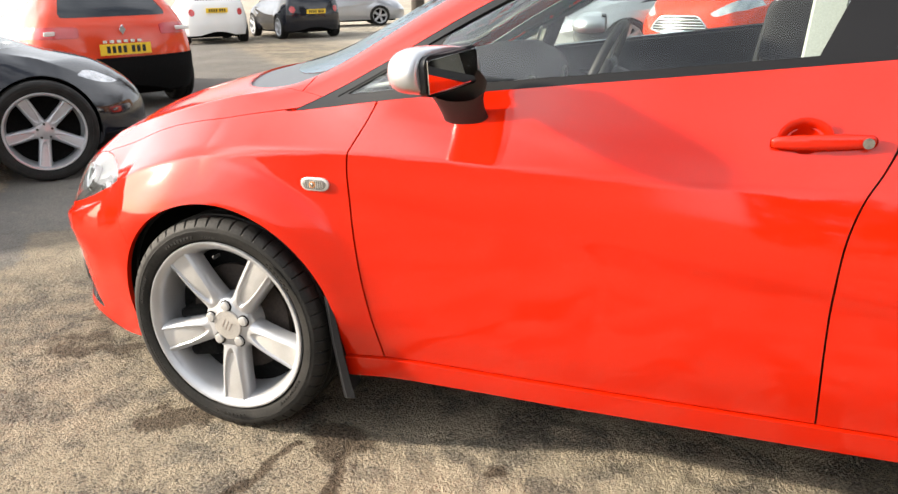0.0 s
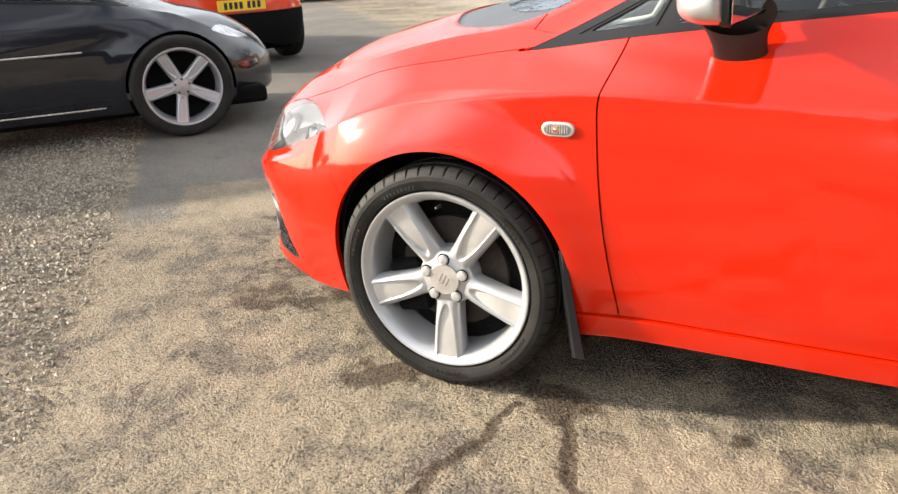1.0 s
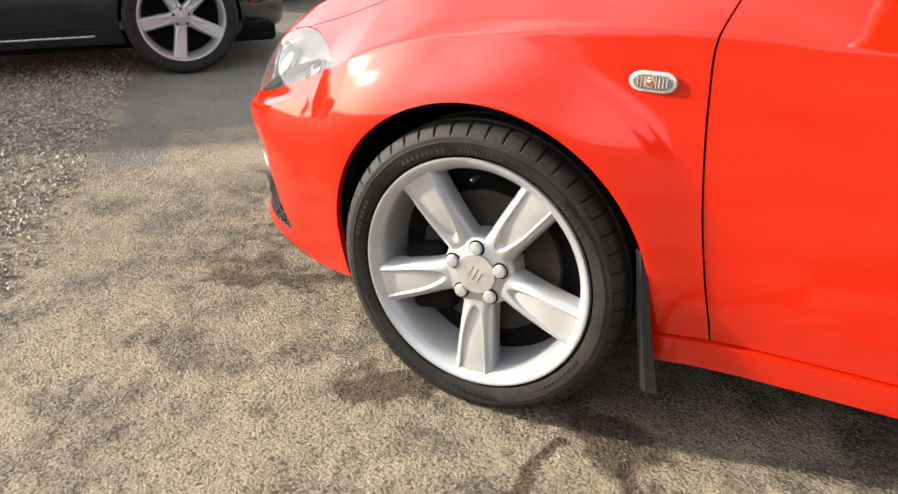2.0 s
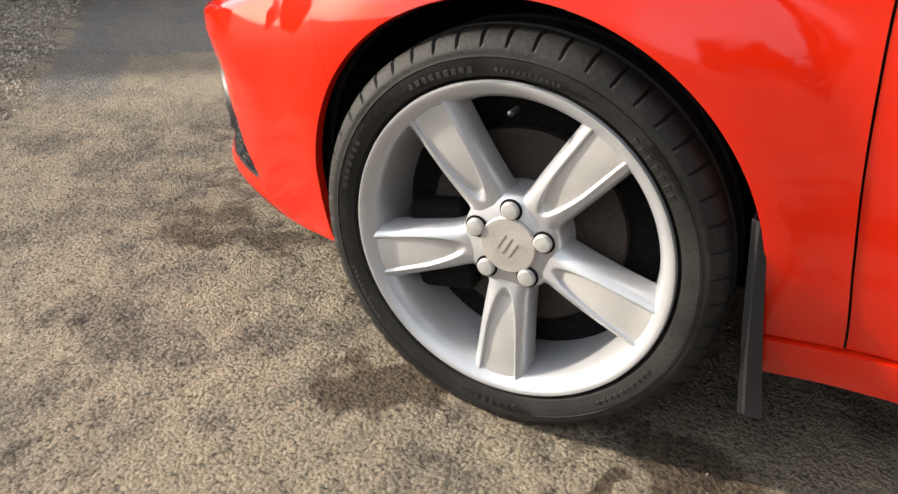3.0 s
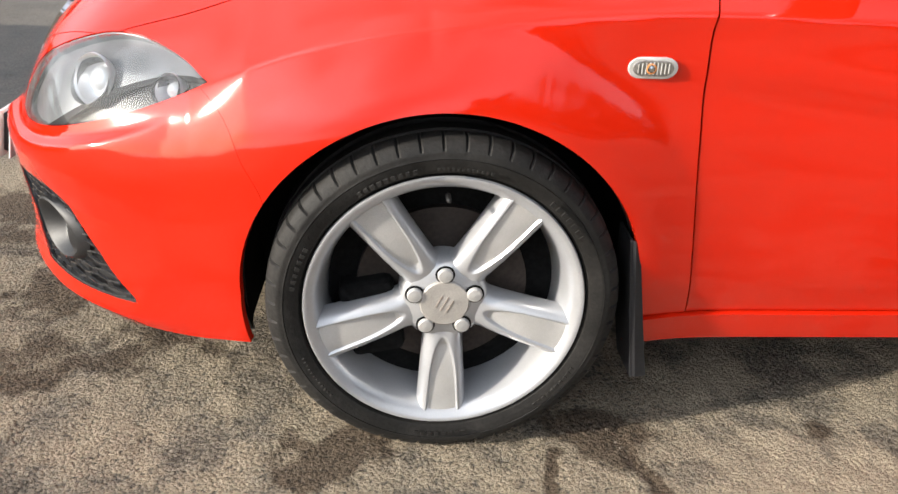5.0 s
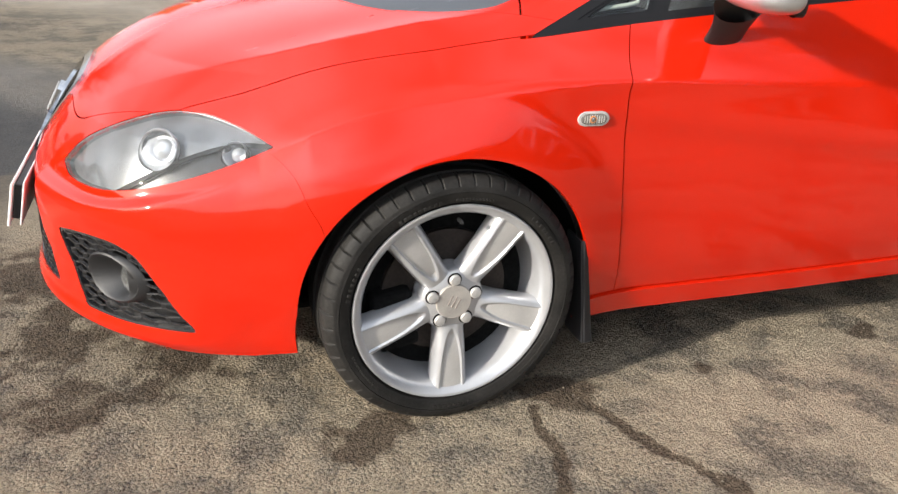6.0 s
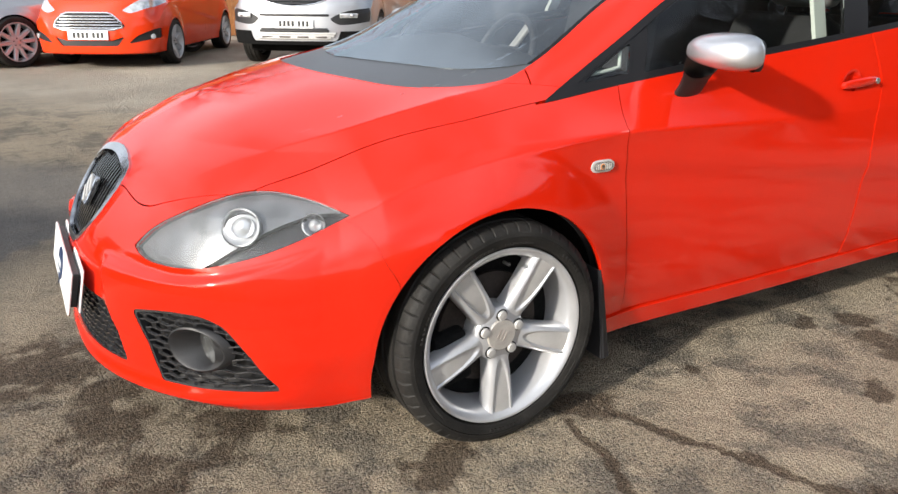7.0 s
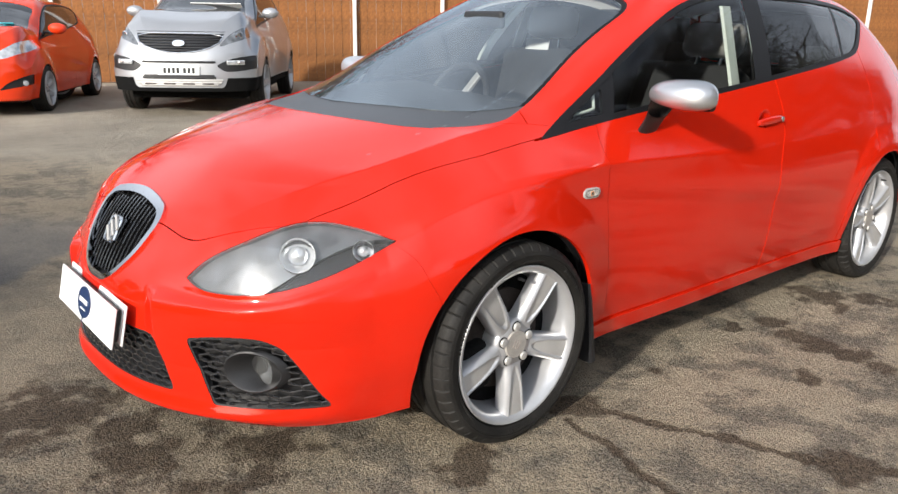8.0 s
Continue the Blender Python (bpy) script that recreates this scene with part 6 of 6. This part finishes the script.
for s in (-1, 1):
    part("fog_lamp", revolve([(0.01, 0.030), (-0.012, 0.034), (-0.016, 0.028), (-0.010, 0.001)], 20, "x"), CLEAR_LAMP, fiesta, "round fog lamp", smooth=50, m=pose(front_x(fg_, 0.755, 0.416) + 0.004, s * 0.755, 0.416, 0, 0, -38 * s))
part("windscreen_board", box(0.01, 0.85, 0.16, 0.002), TEAL_BOARD, fiesta, "teal price board behind the windscreen", m=pose(0.22, 0.0, 1.10, 0, -62, 0))


SUV_GRILLE_LOW = spl([(0.0, 0.650), (0.2, 0.667), (0.37, 0.712), (0.45, 0.755), (0.50, 0.85), (0.7, 1.2)])
SUV_LAMP_TOP = spl([(0.3, 0.55), (0.45, 0.728), (0.545, 0.830), (0.652, 0.902), (0.75, 0.950), (0.90, 0.985), (1.1, 1.0)])
SUV_LAMP_LOW = spl([(0.3, 0.85), (0.45, 0.722), (0.58, 0.755), (0.72, 0.802), (0.80, 0.865), (0.84, 0.92), (1.1, 1.2)])
SUV_FOG_TOP = spl([(0.3, 0.45), (0.42, 0.526), (0.55, 0.585), (0.82, 0.630), (1.1, 0.66)])
SUV_FOG_LOW = spl([(0.3, 0.60), (0.42, 0.524), (0.50, 0.472), (0.60, 0.465), (0.80, 0.487), (1.1, 0.53)])


def suv_grille(x, y, z):
    ay = np.abs(y)
    return np.where(x < -0.3, smax(z - 0.846, SUV_GRILLE_LOW(ay) - z, 0.01), 0.3)


def suv_lamp(x, y, z):
    ay = np.abs(y)
    return np.where(x < -0.05, smax(np.maximum(z - SUV_LAMP_TOP(ay), SUV_LAMP_LOW(ay) - z), (x + 0.36) * 0.5, 0.01), 0.3)


def suv_corner(x, y, z):
    ay = np.abs(y)
    return np.where(x < -0.1, smax(np.maximum(z - SUV_FOG_TOP(ay), SUV_FOG_LOW(ay) - z), (x + 0.56) * 0.6, 0.01), 0.3)


DIM_LAMP = material("headlamp_dark", (0.20, 0.21, 0.22), rough=0.15, metal=0.6, coat=1.0, wear=0.5, wear_size=12)
PALE_SILVER = paint("pale_silver_paint", (0.40, 0.41, 0.43), 0.6, 0.1)
SUV_SCALE = (1.03, 1.12, 1.24)
suv, suv_g = parked_car("sport_utility", "silver sport utility car with a black grille facing the lane", PALE_SILVER, (3.21, 8.50, 0), 52.5, SUV_SCALE, (("headlamp", suv_lamp, DIM_LAMP, 0.003, "clear headlamp"), ("grille", suv_grille, GLOSS_BLACK, 0.02, "one black mesh grille"), ("fog_recess", suv_corner, BLACK_PLASTIC, 0.012, "black fog lamp surround")), 0.36, 5, lambda x, y: np.where(x < -0.25, 0.300 + 0.10 * np.clip((np.abs(y) - 0.50) / 0.03, 0, 1), 0.33), boxy=1.0, skirt=0.262)
outline_tube(suv, suv_g, suv_grille, CHROME, 0.010, 0.755, "grille_frame", "chrome grille frame", SUV_SCALE)
cross_bars(suv, suv_g, [0.84, 0.875, 0.91, 0.945, 0.98, 1.015], [0.23, 0.37, 0.45, 0.49, 0.51, 0.52], BLACK_PLASTIC, 0.007, "black grille bar")
cross_bars(suv, suv_g, [1.072], [0.56], INK, 0.004, "dark gap below the bonnet", "bonnet_gap")
cross_bars(suv, suv_g, [0.697], [0.46], INK, 0.015, "black intake slot", "intake_slot")
cross_bars(suv, suv_g, [0.520, 0.500], [0.44, 0.46], INK, 0.018, "black lower intake", "lower_intake")
cross_bars(suv, suv_g, [0.465, 0.435, 0.410], [0.54, 0.52, 0.48], ALLOY_DULL, 0.020, "silver skid plate", "skid_plate")
for y in (-0.36, -0.12, 0.12, 0.36):
    part("skid_slot", box(0.03, 0.15, 0.022, 0.006, (front_x(suv_g, y, 0.425) - 0.012, y, 0.425)), DARK_METAL, suv, "")
part("badge", extrude_outline([(0.080 * math.cos(a), 0.044 * math.sin(a)) for a in np.linspace(0, 2 * math.pi, 28, endpoint=False)], -0.012, 0.002), CHROME, suv, "chrome oval badge", m=pose(front_x(suv_g, 0, 0.925) - 0.006, 0, 0.925, 0, 0, -90) @ pose(0, 0, 0, -28, 0, 0))
plate_on(suv, (front_x(suv_g, 0, 0.590) - 0.012, 0, 0.590), -90, PLATE_WHITE, -3)
door_mirror_on(suv, PALE_SILVER, 0.55, 0.84, 1.33)
for s in (-1, 1):
    fy = 0.70
    slope = math.degrees(math.atan2(front_x(suv_g, fy + 0.06, 0.690) - front_x(suv_g, fy - 0.06, 0.690), 0.12))
    fog = part("fog_lamp", box(0.03, 0.24, 0.062, 0.014, seg=3), CLEAR_LAMP, suv, "bright fog lamp", smooth=50, m=pose(front_x(suv_g, fy, 0.690) + 0.006, s * fy, 0.690, 0, 0, -slope * s))
    part("fog_bulb", revolve([(-0.014, 0.022), (-0.022, 0.020), (-0.026, 0.0005)], 20, "x"), CHROME, fog, m=pose(front_x(suv_g, fy + 0.04, 0.690) + 0.002, s * (fy + 0.04), 0.690))
    hx, hy, hz = front_x(suv_g, 0.723, 1.022), 0.723, 1.022
    part("headlamp_ring", revolve([(0.012, 0.048), (-0.012, 0.046), (-0.014, 0.036), (0.004, 0.030), (0.010, 0.001)], 24, "x"), CHROME, suv, "bright round headlamp unit", smooth=50, m=pose(hx, s * hy, hz, 0, 0, -30 * s))
part("windscreen_board", box(0.01, 0.70, 0.12, 0.002), PLATE_WHITE, suv, "white price board behind the windscreen", m=pose(0.30, -0.25, 1.42, 0, -62, 0))
grey, _ = parked_car("coupe", "silver coupe with multi-spoke wheels", GREY_PAINT, (-0.85, 10.5, 0), 25, (1.08, 1.03, 0.98), (("headlamp", saloon_lamp, CLEAR_LAMP, 0.002, "clear headlamp"),), 0.33, 10)

# ---- timber fence behind the parked cars ----
WOOD = material("orange_fence_board", (0.22, 0.085, 0.022), rough=0.8, grain=0.25, grain_size=30, wear=0.3, wear_size=2.5, bump=0.3)
POST = material("white_fence_post", (0.72, 0.72, 0.70), rough=0.6, wear=0.1)
fence = tagged(new("timber_fence"), "orange-brown timber fence with white posts behind parked cars", "fence")
fence.matrix_basis = pose(2.0, 14.6, 0, 0, 0, -24)
board = box(0.178, 0.022, 2.7, 0.004, (0, 0, 1.36))
bme = bpy.data.meshes.new("fence_board")
board.to_mesh(bme)
board.free()
bme.materials.append(WOOD)
for k in range(180):
    o = under(new("fence_board", bme), fence)
    o.location = (-4 + 0.183 * k, 0.006 * math.sin(k * 2.3), 0)
for k in range(18):
    part("fence_post", box(0.07, 0.07, 2.8, 0.006, (-2.77 + 1.91 * k, -0.07, 1.4)), POST, fence, "white fence post")
for z in (0.5, 1.35, 2.3):
    part("fence_rail", box(33.0, 0.05, 0.09, 0.004, (12.4, 0.04, z)), WOOD, fence, "timber rail")


# ---- bare trees and a hedge across the lane ----
BARK = material("bark", (0.055, 0.045, 0.036), rough=0.95, grain=0.3, grain_size=60, bump=0.4, wear=0.3)
HEDGE = material("hedge_leaf", (0.045, 0.06, 0.025), rough=0.8, wear=0.4, wear_size=3)


def bare_tree(at, height_, seed):
    rng = random.Random(seed)
    V, F = [], []

    def limb(p, d, length, r, depth):
        n = 5 if depth < 3 else 3
        rings = []
        q = Vector(p)
        dd = Vector(d)
        for i in range(n):
            t = i / (n - 1)
            rad = r * (1 - 0.55 * t)
            a = dd.orthogonal().normalized()
            b = dd.cross(a).normalized()
            k = 6 if depth < 2 else 3
            rings.append((len(V), k))
            for j in range(k):
                ang = 2 * math.pi * j / k
                V.append(tuple(q + (a * math.cos(ang) + b * math.sin(ang)) * rad))
            if i and depth < 5:
                for _ in range((2 if depth < 3 else 1) if depth else (3 if t > 0.2 else 0)):
                    side = (a * rng.uniform(-1, 1) + b * rng.uniform(-1, 1)).normalized()
                    limb(q, (dd * rng.uniform(0.5, 0.9) + side * rng.uniform(0.5, 0.9) + Vector((0, 0, 0.12))).normalized(), length * rng.uniform(0.5, 0.72), rad * 0.62, depth + 1)
            q = q + dd * (length / (n - 1))
            dd = (dd + Vector((rng.uniform(-0.16, 0.16), rng.uniform(-0.16, 0.16), rng.uniform(-0.03, 0.10)))).normalized()
        for (s0, k), (s1, _) in zip(rings, rings[1:]):
            for j in range(k):
                F.append((s0 + j, s0 + (j + 1) % k, s1 + (j + 1) % k, s1 + j))

    limb((0, 0, -0.05), (0, 0, 1), height_ * 0.62, height_ * 0.028, 0)
    o = mesh_object("bare_tree", V, F, BARK)
    o.location = at
    tagged(o, "bare leafless tree across the lane", "tree", group="bare trees")
    return o


# the three from x = 25 to 38 are added, unseen, to darken reflections
for k, (x, y, h) in enumerate(((8.8, -7.8, 10.0), (10.2, -9.6, 9.0), (11.6, -8.2, 11.5), (15.0, -9.0, 11.0), (19.0, -9.5, 11.0), (25.0, -10.0, 11.0), (31.0, -10.5, 12.0), (38.0, -11.0, 12.0), (-9.0, 22.0, 9.0), (3.0, 24.0, 10.0), (12.0, 22.0, 9.0))):
    bare_tree((x, y, 0), h, 11 + k)
rng = np.random.default_rng(5)
n = 15000
# the hedge's far reach and height are added, unseen, to darken the rear panels
C = np.stack([rng.uniform(1.5, 55, n), -12.5 + rng.normal(0, 0.45, n), rng.uniform(0.05, 1.0, n) ** 0.8 * (2.6 + 0.35 * np.sin(rng.uniform(0, 9, n)))], 1)
A, B_ = rng.normal(0, 0.11, (n, 3)), rng.normal(0, 0.11, (n, 3))
V = np.stack([C - A, C + B_, C + A, C - B_], 1).reshape(-1, 3)
F = np.arange(4 * n).reshape(-1, 4)
tagged(mesh_object("hedge", V, F, HEDGE, smooth=False), "dark green hedge across the lane", "hedge", kind="stuff")
